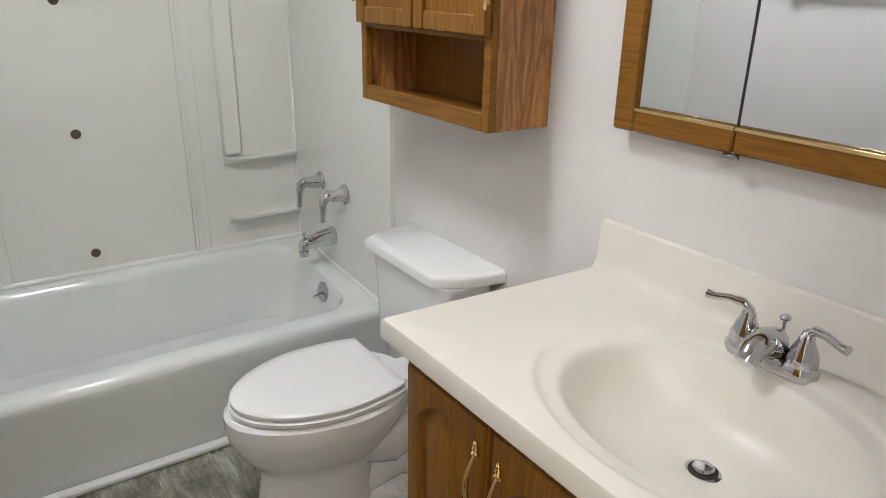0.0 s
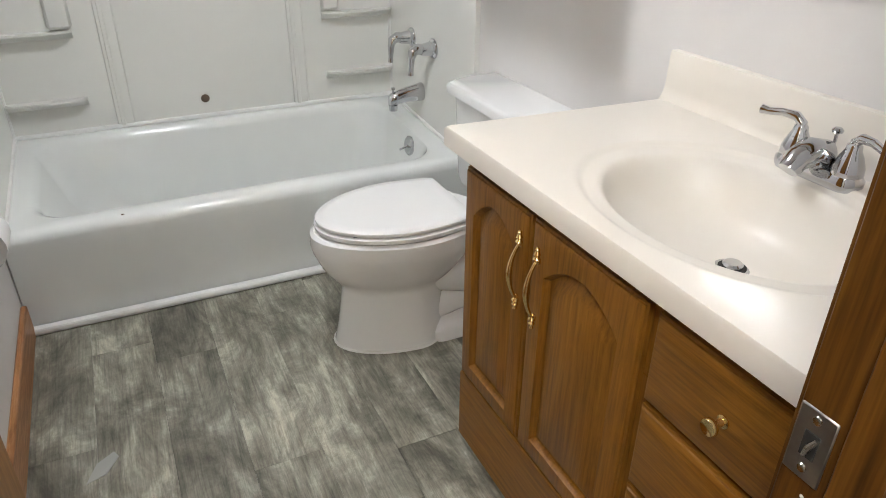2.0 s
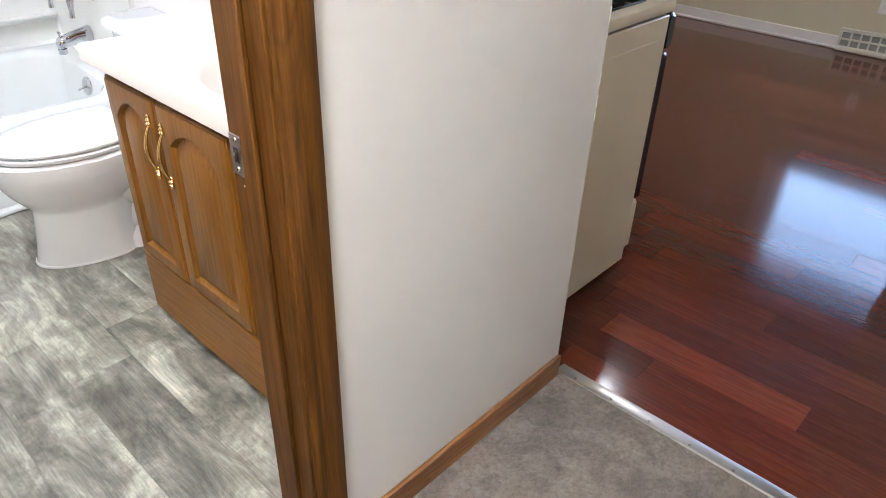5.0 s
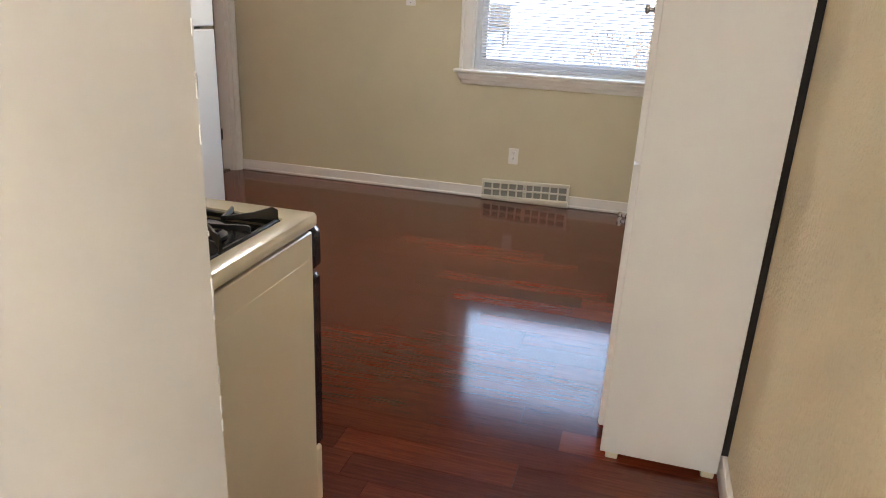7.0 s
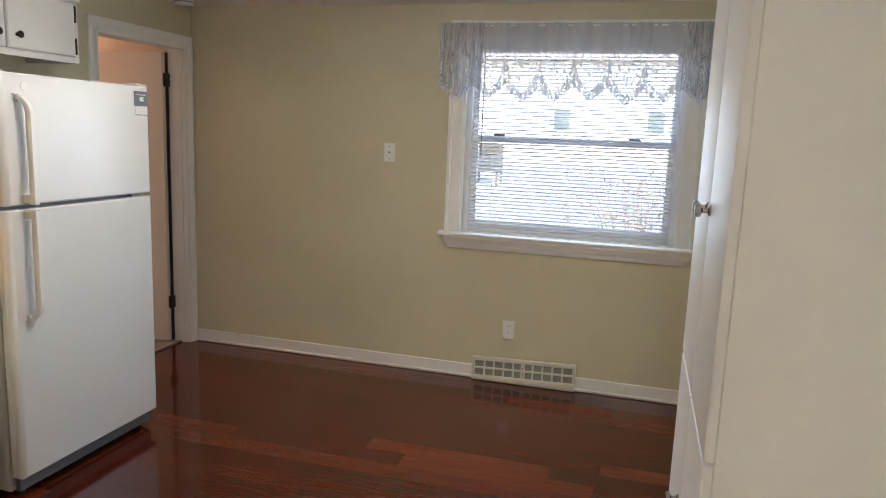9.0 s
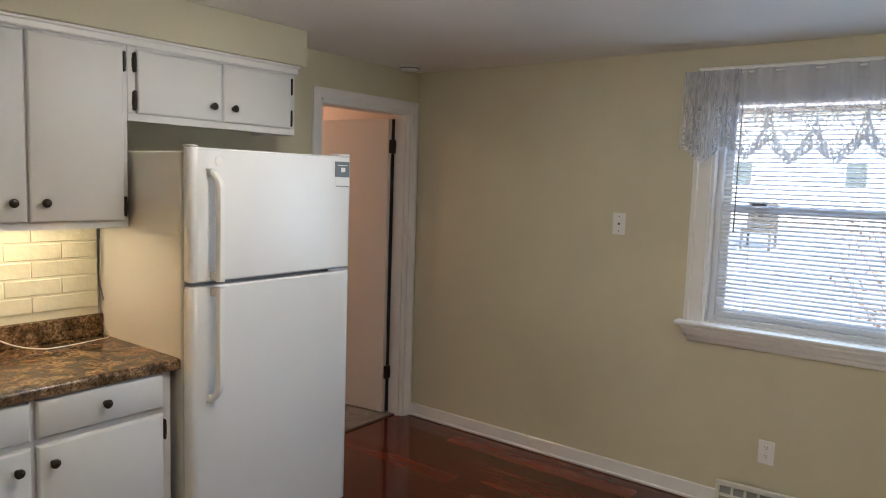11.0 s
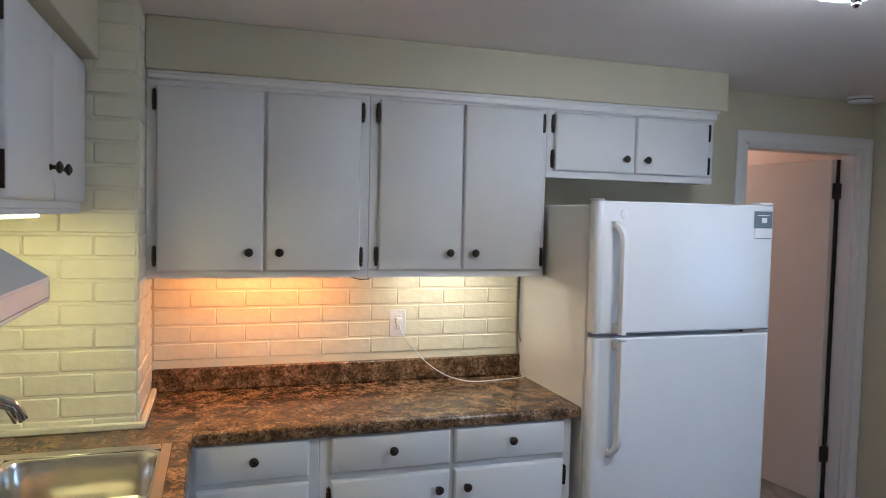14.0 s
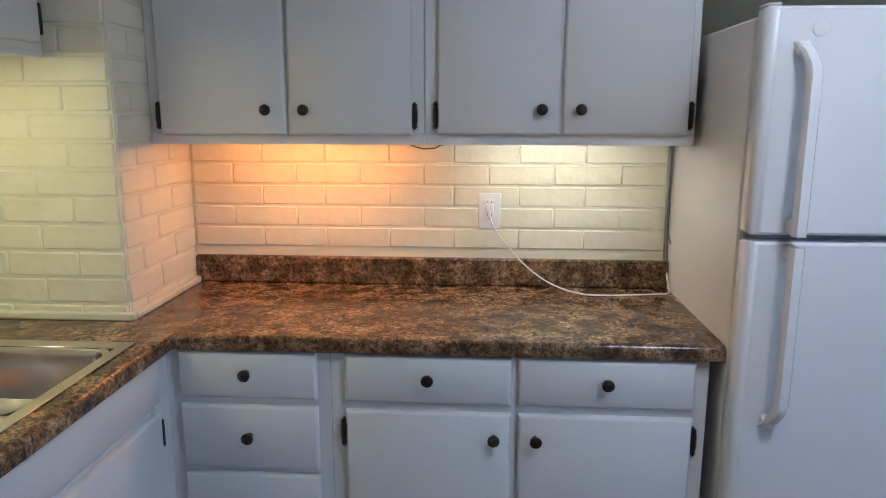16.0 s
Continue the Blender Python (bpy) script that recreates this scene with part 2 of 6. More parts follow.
def carpet_mat():
    m = bpy.data.materials.new("carpet")
    m.use_nodes = True
    nt = m.node_tree
    _, links, b = nodes_of(m)
    mp = mapping(nt, (1, 1, 1))
    big = noise_tex(nt, mp, 9, 6, 0.65, 0.8)
    tuft = noise_tex(nt, mp, 95, 4, 0.7, 0.6)
    fine = noise_tex(nt, mp, 330, 3, 0.8)
    r = ramp(nt, big.outputs["Fac"], [(0.35, (0.15, 0.115, 0.085)), (0.5, (0.25, 0.20, 0.155)), (0.65, (0.34, 0.28, 0.215))])
    r1 = ramp(nt, tuft.outputs["Fac"], [(0.32, (0.55,) * 3), (0.5, (1.0,) * 3), (0.68, (1.25,) * 3)])
    r2 = ramp(nt, fine.outputs["Fac"], [(0.3, (0.5,) * 3), (0.7, (1.35,) * 3)])
    c = mix_color(nt, 1.0, r.outputs[0], r1.outputs[0], "MULTIPLY")
    links.new(mix_color(nt, 0.9, c, r2.outputs[0], "MULTIPLY"), b.inputs["Base Color"])
    b.inputs["Roughness"].default_value = 0.95
    b.inputs["Sheen Weight"].default_value = 0.3
    add_bump(nt, b, fine.outputs["Fac"], 0.9, 0.006)
    return m


carpet = carpet_mat()


def mirror_mat():
    m = bpy.data.materials.new("mirror_glass")
    m.use_nodes = True
    b = m.node_tree.nodes["Principled BSDF"]
    b.inputs["Base Color"].default_value = (0.86, 0.88, 0.89, 1)
    b.inputs["Metallic"].default_value, b.inputs["Roughness"].default_value = 1.0, 0.015
    return m


mirror_glass = mirror_mat()


def glass_mat():
    m = bpy.data.materials.new("window_glass")
    m.use_nodes = True
    nt = m.node_tree
    b = nt.nodes["Principled BSDF"]
    b.inputs["Base Color"].default_value = (1, 1, 1, 1)
    b.inputs["Transmission Weight"].default_value, b.inputs["Roughness"].default_value, b.inputs["IOR"].default_value = 1.0, 0.0, 1.02
    return m


window_glass = glass_mat()


def lace_mat(name="sheer_lace", cells=(24.0, 62.0), rim=0.09, head=(1.97, 2.03), solid_at=(0.47, 0.53)):
    """Sheer net with a lace band: threads scatter and pass light, holes are open."""
    m = bpy.data.materials.new(name)
    m.use_nodes = True
    nt = m.node_tree
    nt.nodes.remove(nt.nodes["Principled BSDF"])
    out = nt.nodes["Material Output"]
    mp = mapping(nt, (1, 1, 1))
    edges = []
    for size in cells:
        vor = nt.nodes.new("ShaderNodeTexVoronoi")
        vor.feature = "DISTANCE_TO_EDGE"
        vor.inputs["Scale"].default_value = size
        nt.links.new(mp.outputs[0], vor.inputs["Vector"])
        edges.append(vor.outputs["Distance"])
    motif = noise_tex(nt, mp, 17, 2, 0.5)
    wide = ramp(nt, edges[0], [(rim * 0.55, (0.05,) * 3), (rim, (0.90,) * 3)])
    net = ramp(nt, edges[1], [(0.06, (0.15,) * 3), (0.12, (1.0,) * 3)])
    flower = ramp(nt, motif.outputs["Fac"], [(solid_at[0], (1.0,) * 3), (solid_at[1], (0.0,) * 3)])
    inner = mix_color(nt, flower.outputs[0], net.outputs[0], (1.0, 1.0, 1.0))
    hole = nt.nodes.new("ShaderNodeMix")
    hole.data_type, hole.blend_type = "RGBA", "MULTIPLY"
    hole.inputs[0].default_value = 1.0
    nt.links.new(wide.outputs[0], hole.inputs[6])
    nt.links.new(inner, hole.inputs[7])
    sep = nt.nodes.new("ShaderNodeSeparateXYZ")
    tc = nt.nodes.new("ShaderNodeTexCoord")
    nt.links.new(tc.outputs["Object"], sep.inputs[0])
    band = nt.nodes.new("ShaderNodeMapRange")
    band.inputs[1].default_value, band.inputs[2].default_value = head
    nt.links.new(sep.outputs["Z"], band.inputs[0])
    fac = mix_color(nt, band.outputs[0], hole.outputs[2], (0.30, 0.30, 0.30))
    tr = nt.nodes.new("ShaderNodeBsdfTransparent")
    df = nt.nodes.new("ShaderNodeBsdfDiffuse")
    df.inputs[0].default_value = (0.70, 0.70, 0.72, 1)
    tl = nt.nodes.new("ShaderNodeBsdfTranslucent")
    tl.inputs[0].default_value = (0.58, 0.60, 0.64, 1)
    m1 = nt.nodes.new("ShaderNodeMixShader")
    m1.inputs[0].default_value = 0.35
    nt.links.new(df.outputs[0], m1.inputs[1])
    nt.links.new(tl.outputs[0], m1.inputs[2])
    m2 = nt.nodes.new("ShaderNodeMixShader")
    nt.links.new(fac, m2.inputs[0])
    nt.links.new(m1.outputs[0], m2.inputs[1])
    nt.links.new(tr.outputs[0], m2.inputs[2])
    nt.links.new(m2.outputs[0], out.inputs["Surface"])
    return m


sheer_lace = lace_mat(rim=0.06, solid_at=(0.55, 0.62))
lace_border = lace_mat("lace_border", (38.0, 95.0), 0.16, (3.0, 3.1), (0.40, 0.50))


def net_mat():
    """Plain sheer cloth in many folds."""
    m = bpy.data.materials.new("sheer_net")
    m.use_nodes = True
    nt = m.node_tree
    nt.nodes.remove(nt.nodes["Principled BSDF"])
    weave = noise_tex(nt, mapping(nt, (1, 60, 6)), 3, 3, 0.6)
    fac = ramp(nt, weave.outputs["Fac"], [(0.35, (0.30,) * 3), (0.65, (0.62,) * 3)])
    tr, df, tl = (nt.nodes.new("ShaderNodeBsdf" + k) for k in ("Transparent", "Diffuse", "Translucent"))
    df.inputs[0].default_value, tl.inputs[0].default_value = (0.78, 0.78, 0.79, 1), (0.70, 0.72, 0.76, 1)
    m1, m2 = nt.nodes.new("ShaderNodeMixShader"), nt.nodes.new("ShaderNodeMixShader")
    m1.inputs[0].default_value = 0.45
    nt.links.new(df.outputs[0], m1.inputs[1])
    nt.links.new(tl.outputs[0], m1.inputs[2])
    nt.links.new(fac.outputs[0], m2.inputs[0])
    nt.links.new(m1.outputs[0], m2.inputs[1])
    nt.links.new(tr.outputs[0], m2.inputs[2])
    nt.links.new(m2.outputs[0], nt.nodes["Material Output"].inputs["Surface"])
    return m


sheer_net = net_mat()
slat_white = paint("slat_white", (0.80, 0.81, 0.83), 0.35, 0.01, 40, 0.0)
vinyl_white = paint("vinyl_white", (0.78, 0.80, 0.84), 0.3, 0.01, 40, 0.0)
lamp_glass = glow("lamp_glass", (1.0, 0.975, 0.94), 6.2)
lamp_hall = glow("lamp_hall", (1.0, 0.98, 0.96), 13.5)
# glow of an assumed bathroom fixture that is never in view
lamp_bath_assumed = glow("lamp_bath_assumed", (0.95, 0.97, 1.0), 14.0)
lamp_rose_assumed = glow("lamp_rose_assumed", (1.0, 0.66, 0.48), 5.0)
tube_orange = glow("tube_orange", (1.0, 0.335, 0.08), 7.2)
tube_white = glow("tube_white", (1.0, 0.86, 0.62), 5.2)
tube_yellow = glow("tube_yellow", (1.0, 0.81, 0.33), 5.8)
snow_ground = paint("snow_ground", (0.28, 0.27, 0.26), 0.8, 0.12, 6, 0.3, 0.02, 0.6)
house_siding = paint("house_siding", (0.45, 0.45, 0.44), 0.6, 0.03, 20, 0.1)
roof_shingle = paint("roof_shingle", (0.30, 0.28, 0.27), 0.8, 0.1, 8, 0.3)
house_glass = paint("house_glass", (0.06, 0.08, 0.085), 0.3, 0.1, 4, 0.0)
twig_brown = paint("twig_brown", (0.16, 0.10, 0.07), 0.8, 0.2, 30, 0.2)
leaf_dry = paint("leaf_dry", (0.20, 0.14, 0.10), 0.7, 0.25, 20, 0.1)
wicker_dark = paint("wicker_dark", (0.06, 0.055, 0.05), 0.6, 0.2, 60, 0.3)


# ---- mesh building ----
class Build:
    """Collects vertices and faces for one mesh."""

    def __init__(self):
        self.v, self.f = [], []

    def add(self, verts, faces):
        n = len(self.v)
        self.v += [tuple(p) for p in verts]
        self.f += [tuple(i + n for i in face) for face in faces]
        return self

    def box(self, x0, x1, y0, y1, z0, z1, c=0.0):
        x0, x1, y0, y1, z0, z1 = min(x0, x1), max(x0, x1), min(y0, y1), max(y0, y1), min(z0, z1), max(z0, z1)
        lo, hi = (x0, y0, z0), (x1, y1, z1)
        signs = [(a, b, d) for a in (0, 1) for b in (0, 1) for d in (0, 1)]
        if c <= 0:
            vs = [tuple((lo, hi)[s[k]][k] for k in range(3)) for s in signs]
            return self.add(vs, [(0, 1, 3, 2), (4, 6, 7, 5), (0, 4, 5, 1), (2, 3, 7, 6), (0, 2, 6, 4), (1, 5, 7, 3)])
        c = min(c, *(0.49 * (hi[k] - lo[k]) for k in range(3)))
        vs, at = [], {}
        for s in signs:
            for axis in range(3):
                p = [(lo[k], hi[k])[s[k]] if k == axis else (lo[k] + c, hi[k] - c)[s[k]] for k in range(3)]
                at[s, axis] = len(vs)
                vs.append(p)
        fs = []
        for axis in range(3):
            o1, o2 = [k for k in range(3) if k != axis]
            for sv in (0, 1):
                quad = []
                for a, b in ((0, 0), (1, 0), (1, 1), (0, 1)):
                    s = [0, 0, 0]
                    s[axis], s[o1], s[o2] = sv, a, b
                    quad.append(at[tuple(s), axis])
                fs.append(tuple(quad))
            for a in (0, 1):
                for b in (0, 1):
                    s0, s1 = [0, 0, 0], [0, 0, 0]
                    s0[o1] = s1[o1] = a
                    s0[o2] = s1[o2] = b
                    s1[axis] = 1
                    s0, s1 = tuple(s0), tuple(s1)
                    fs.append((at[s0, o1], at[s1, o1], at[s1, o2], at[s0, o2]))
        fs += [tuple(at[s, k] for k in range(3)) for s in signs]
        return self.add(vs, fs)

    def loft(self, rings, cap0=True, cap1=True, closed=True):
        n = len(rings[0])
        vs = [p for r in rings for p in r]
        fs = []
        for i in range(len(rings) - 1):
            for j in range(n if closed else n - 1):
                k = (j + 1) % n
                fs.append((i * n + j, i * n + k, (i + 1) * n + k, (i + 1) * n + j))
        if cap0:
            fs.append(tuple(range(n)))
        if cap1:
            fs.append(tuple((len(rings) - 1) * n + j for j in range(n)))
        return self.add(vs, fs)

    def tube(self, pts, rad, n=10, cap=True):
        pts = [Vector(p) for p in pts]
        rad = rad if isinstance(rad, (list, tuple)) else [rad] * len(pts)
        rings, up = [], None
        for i, p in enumerate(pts):
            d = (pts[min(i + 1, len(pts) - 1)] - pts[max(i - 1, 0)]).normalized()
            if up is None:
                up = d.orthogonal().normalized()
            up = (up - d * up.dot(d)).normalized()
            side = d.cross(up)
            rings.append([tuple(p + rad[i] * (math.cos(a) * up + math.sin(a) * side)) for a in (2 * math.pi * k / n for k in range(n))])
        return self.loft(rings, cap, cap)

    def lathe(self, centre, axis, prof, n=20):
        """Profile of (distance along the axis, radius)."""
        c, d = Vector(centre), Vector(axis).normalized()
        u = d.orthogonal().normalized()
        w = d.cross(u)
        rings = [[tuple(c + h * d + max(r, 1e-4) * (math.cos(a) * u + math.sin(a) * w)) for a in (2 * math.pi * k / n for k in range(n))] for h, r in prof]
        return self.loft(rings)

    def mesh(self, name, material, smooth=True, angle=38):
        me = bpy.data.meshes.new(name)
        me.from_pydata(self.v, [], self.f)
        bm = bmesh.new()
        bm.from_mesh(me)
        bmesh.ops.recalc_face_normals(bm, faces=bm.faces)
        bm.to_mesh(me)
        bm.free()
        if smooth:
            me.polygons.foreach_set("use_smooth", [True] * len(me.polygons))
            me.set_sharp_from_angle(angle=radians(angle))
        me.materials.append(material)
        return me


def thing(name, loc, label, category, group=""):
    ob = new(name)
    ob.empty_display_size = 0.05
    ob.location = loc
    return tagged(ob, label, category, group)


def part(name, bd, material, parent, label=""):
    ob = new(name, bd.mesh(name, material))
    ob.parent = parent
    if parent.type == "EMPTY":
        ob.matrix_parent_inverse = Matrix.Translation(-parent.location)
    return tagged(ob, label)


def solid(name, bd, material, loc, label, category, group="", kind=""):
    """A thing of one mesh, with its origin at its base."""
    bd.v = [(x - loc[0], y - loc[1], z - loc[2]) for x, y, z in bd.v]
    ob = new(name, bd.mesh(name, material))
    ob.location = loc
    return tagged(ob, label, category, group, kind)


def structure(name, bd, material, label="", category=""):
    return tagged(new(name, bd.mesh(name, material)), label, category, "", "structure")


def bx(*a, c=0.0):
    return Build().box(*a, c)


def ellipse(cx, cy, a, b, z, n=48, p=2.0):
    out = []
    for k in range(n):
        t = 2 * math.pi * k / n
        ct, st = math.cos(t), math.sin(t)
        out.append((cx + a * math.copysign(abs(ct) ** (2 / p), ct), cy + b * math.copysign(abs(st) ** (2 / p), st), z))
    return out


def rrect(x0, x1, y0, y1, r, z, n=8):
    out = []
    for cx, cy, a0 in ((x1 - r, y1 - r, 0), (x0 + r, y1 - r, 90), (x0 + r, y0 + r, 180), (x1 - r, y0 + r, 270)):
        for k in range(n + 1):
            a = radians(a0 + 90 * k / n)
            out.append((cx + r * math.cos(a), cy + r * math.sin(a), z))
    return out



# ---- structure ----
CEIL = 2.305
structure("wall_west", bx(-0.14, 0, 0.1105, 2.78, 0, CEIL), wall_beige, "beige painted wall between kitchen and bathroom", "wall")
structure("wall_bath_east", bx(-0.146, -0.1405, 0.112, 2.776, 0, 2.30), wall_white, "white painted bathroom wall", "wall")
hw = Build().box(-2.60, -1.59, 0, 0.11, 0, CEIL).box(-0.856, -0.024, 0, 0.11, 0, CEIL).box(-1.59, -0.856, 0, 0.11, 2.04, CEIL)
structure("wall_hall_north", hw, wall_hall, "off-white hall wall with the bathroom doorway", "wall")
structure("wall_bath_west", bx(-1.83, -1.69, 0.11, 2.92, 0, CEIL), wall_white, "white bathroom wall", "wall")
structure("wall_bath_north", bx(-1.69, 0, 2.78, 2.92, 0, CEIL), wall_white, "white bathroom wall behind the tub", "wall")
structure("wall_hall_west", bx(-2.60, -2.46, -0.95, 0, 0, CEIL), wall_hall, "off-white hall end wall", "wall")
nw = Build().box(0, 3.30, 2.60, 2.72, 0, CEIL).box(4.122, 4.18, 2.60, 2.72, 0, CEIL).box(3.30, 4.122, 2.60, 2.72, 2.047, CEIL)
wall_north = structure("wall_north", nw, wall_beige, "beige kitchen wall with a painted brick splashback", "wall")
WY0, WY1, WZ0, WZ1 = -0.62, 0.685, 0.93, 2.12
ew = Build().box(4.18, 4.32, -1.09, WY0, 0, CEIL).box(4.18, 4.32, WY1, 2.72, 0, CEIL).box(4.18, 4.32, WY0, WY1, 0, WZ0).box(4.18, 4.32, WY0, WY1, WZ1, CEIL)
structure("wall_east", ew, wall_beige, "beige kitchen wall with the window", "wall")
structure("wall_south", bx(-2.60, 4.18, -1.09, -0.95, 0, CEIL), wall_stipple, "cream wall with a stippled finish", "wall")
structure("ceiling_kitchen", bx(0, 4.32, -1.09, 2.72, CEIL, CEIL + 0.1), ceiling_white, "flat white kitchen ceiling", "ceiling")
structure("ceiling_hall", bx(-2.60, 0, -1.09, 0.11, CEIL, CEIL + 0.1), ceiling_white, "white hall ceiling", "ceiling")
structure("ceiling_bath", bx(-1.69, -0.14, 0.11, 2.78, 2.30, CEIL + 0.1), ceiling_white, "white bathroom ceiling", "ceiling")
structure("subfloor_kitchen", bx(0, 4.18, -0.95, 2.66, -0.05, -0.004), dark_gap, "dark base under the kitchen boards", "floor")
structure("subfloor_bath", bx(-1.69, -0.14, 0.05, 2.78, -0.05, -0.004), dark_gap, "dark base under the bathroom planks", "floor")
structure("carpet_hall", bx(-2.46, -0.015, -0.95, 0.05, -0.04, 0.004), carpet, "taupe cut-pile hall carpet", "carpet")
# bedroom beyond the far door
structure("wall_room_east", bx(4.21, 4.31, 2.7205, 5.0, 0, CEIL), wall_rose, "rose-beige wall of the next room", "wall")
structure("wall_room_west", bx(2.60, 2.70, 2.72, 5.0, 0, CEIL), wall_rose, "rose-beige wall of the next room", "wall")
structure("wall_room_north", bx(2.60, 4.31, 5.0, 5.1, 0, CEIL), wall_rose, "rose-beige wall of the next room", "wall")
structure("ceiling_room", bx(2.60, 4.31, 2.72, 5.1, CEIL, CEIL + 0.1), ceiling_white, "white ceiling of the next room", "ceiling")
structure("carpet_room", bx(2.70, 4.21, 2.662, 5.0, -0.04, 0.004), carpet, "taupe carpet in the next room", "carpet")
rc = random.Random(11)
chips = Build()
for k in range(26):
    zc = rc.uniform(0.75, 1.9)
    hgt, wdt = rc.uniform(0.006, 0.03), rc.uniform(0.002, 0.006)
    chips.box(-0.0262, -0.0225, -0.0016, wdt, zc, zc + hgt, 0.0006)
structure("corner_chips", chips, plastic_white, "chipped plaster along the wall corner", "wall")
# soffits above the cabinets
sof = bx(0.46, 2.908, 2.255, 2.60, 2.118, CEIL, c=0.004)
sof.v = [(x, y, z + (0.014 * (x - 0.46) / 2.448 if z < 2.2 else 0.0)) for x, y, z in sof.v]
structure("soffit_north", sof, wall_beige, "beige soffit above the wall cabinets", "soffit")
structure("soffit_west", bx(0.0, 0.34, 0.17, 2.085, 2.10, CEIL, c=0.004), wall_beige, "beige soffit above the sink cabinets", "soffit")
# chimney core; the painted bricks stand proud of it
chimney = structure("chimney", bx(0, 0.4546, 2.0912, 2.60, 0, CEIL), brick_paint, "cream-painted brick chimney breast in the corner", "chimney")
splash = tagged(part("brick_backing", bx(0.452, 2.021, 2.5508, 2.60, 0.912, 1.42), brick_paint, wall_north), "mortar behind the painted bricks")


def baseboard(name, mat, *a):
    x0, x1, y0, y1, h = a
    b = Build().box(x0, x1, y0, y1, 0, h, 0.004)
    return structure(name, b, mat, "", "baseboard")


baseboard("baseboard_east", trim_white, 4.165, 4.18, -0.95, 2.585, 0.085)
structure("shoe_east", bx(4.152, 4.165, -0.95, 2.585, 0, 0.02, c=0.006), trim_white, "white shoe moulding", "trim")
baseboard("baseboard_south", trim_white, 0.0, 4.165, -0.95, -0.932, 0.09)
baseboard("baseboard_hall", oak_base, -0.798, -0.024, -0.013, 0.0, 0.075)
baseboard("baseboard_bath", oak_base_y, -1.69, -1.672, 0.72, 2.012, 0.11)
structure("threshold_kitchen", Build().loft([[(-0.022, y, 0.002), (-0.018, y, 0.009), (0.0, y, 0.012), (0.018, y, 0.009), (0.024, y, 0.002)] for y in (-0.93, 0.0)], closed=True), aluminium, "worn aluminium carpet strip", "trim")
for k in range(8):
    part("screw", Build().lathe((-0.012, -0.06 - 0.115 * k, 0.0095), (-0.25, 0, 1), [(0, 0.004), (0.0014, 0.003)], 10), chrome, bpy.data.objects["threshold_kitchen"])
structure("threshold_room", bx(3.30, 4.11, 2.655, 2.675, 0, 0.008, c=0.003), rust_brown, "dark threshold strip", "trim")


def casing_profile(d):
    """Depth and width of a moulded casing, from its inner to its outer edge."""
    return [(0.0, 0.0), (0.009, 0.0), (0.012, 0.006), (0.012, 0.018), (0.016, 0.024), (0.016, d - 0.008), (0.012, d), (0.0, d)]


def casing(name, mat, x0, x1, top, y, out, w, label, bottom=0.0):
    """Moulded casing round an opening in a wall y = const; out is the side it faces."""
    b = Build()
    prof = casing_profile(w)
    for side, xe in ((-1, x0), (1, x1)):
        b.loft([[(xe + side * u, y + out * h, z + (u if z > 1 else 0)) for h, u in prof] for z in (bottom, top)])
    b.loft([[(xe + (u if xe == x1 else -u), y + out * h, top + u) for h, u in prof] for xe in (x0, x1)])
    return structure(name, b, mat, label, "door frame")


# bathroom doorway
casing("door_frame_bath", oak_trim, -1.58, -0.866, 2.022, 0.0, -1, 0.069, "dark-stained oak casing of the bathroom doorway")
door_jamb = structure("door_jamb_bath", bx(-0.872, -0.856, -0.004, 0.114, 0, 2.025, c=0.002), oak_trim, "dark-stained oak jamb with a stop", "door frame")
part("stop", bx(-0.882, -0.8725, 0.035, 0.07, 0, 2.008, c=0.002), oak_trim, door_jamb)
jamb_2 = structure("door_jamb_bath_hinge", bx(-1.592, -1.576, -0.004, 0.114, 0, 2.025, c=0.002), oak_trim, "dark-stained oak hinge jamb", "door frame")
part("stop", bx(-1.5755, -1.566, 0.035, 0.07, 0, 2.008, c=0.002), oak_trim, jamb_2)
structure("door_head_bath", bx(-1.5755, -0.8725, -0.004, 0.114, 2.009, 2.025, c=0.002), oak_trim, "dark-stained oak head jamb", "door frame")
strike = Build().box(-0.8745, -0.872, 0.0795, 0.1115, 0.884, 0.950, 0.0012)
part("strike_plate", strike, strike_metal, door_jamb, "worn nickel strike plate")
part("strike_hole", Build().box(-0.8755, -0.8746, 0.0885, 0.1015, 0.906, 0.930, 0.0004), dark_gap, door_jamb)
part("strike_tongue", Build().tube([(-0.8756, 0.090, 0.927), (-0.877, 0.094, 0.918), (-0.8756, 0.097, 0.907)], [0.002, 0.003, 0.002], 8), nickel, door_jamb)
for zs in (0.895, 0.942):
    part("strike_screw", Build().lathe((-0.8746, 0.095, zs), (-1, 0, 0), [(0, 0.0042), (0.0012, 0.0036), (0.0006, 0.0012)], 12), steel, door_jamb)
part("nail_hole", Build().lathe((-0.872, 0.089, 0.868), (-1, 0, 0), [(0, 0.002), (0.0004, 0.0015)], 8), caulk_white, door_jamb)
casing("door_trim_bath_inner", oak_trim, -1.575, -0.866, 2.03, 0.11, 1, 0.055, "oak casing on the bathroom side")
# far doorway
casing("door_frame_room", trim_white, 3.312, 4.118, 2.05, 2.60, -1, 0.058, "white moulded casing of the far doorway")
jr = Build().box(3.300, 3.330, 2.596, 2.724, 0, 2.04, 0.002).box(4.095, 4.124, 2.596, 2.724, 0, 2.05, 0.002).box(3.3302, 4.0948, 2.596, 2.724, 2.022, 2.052, 0.002)
jr.box(3.3302, 3.342, 2.625, 2.66, 0, 2.022, 0.002).box(4.083, 4.095, 2.625, 2.66, 0, 2.022, 0.002)
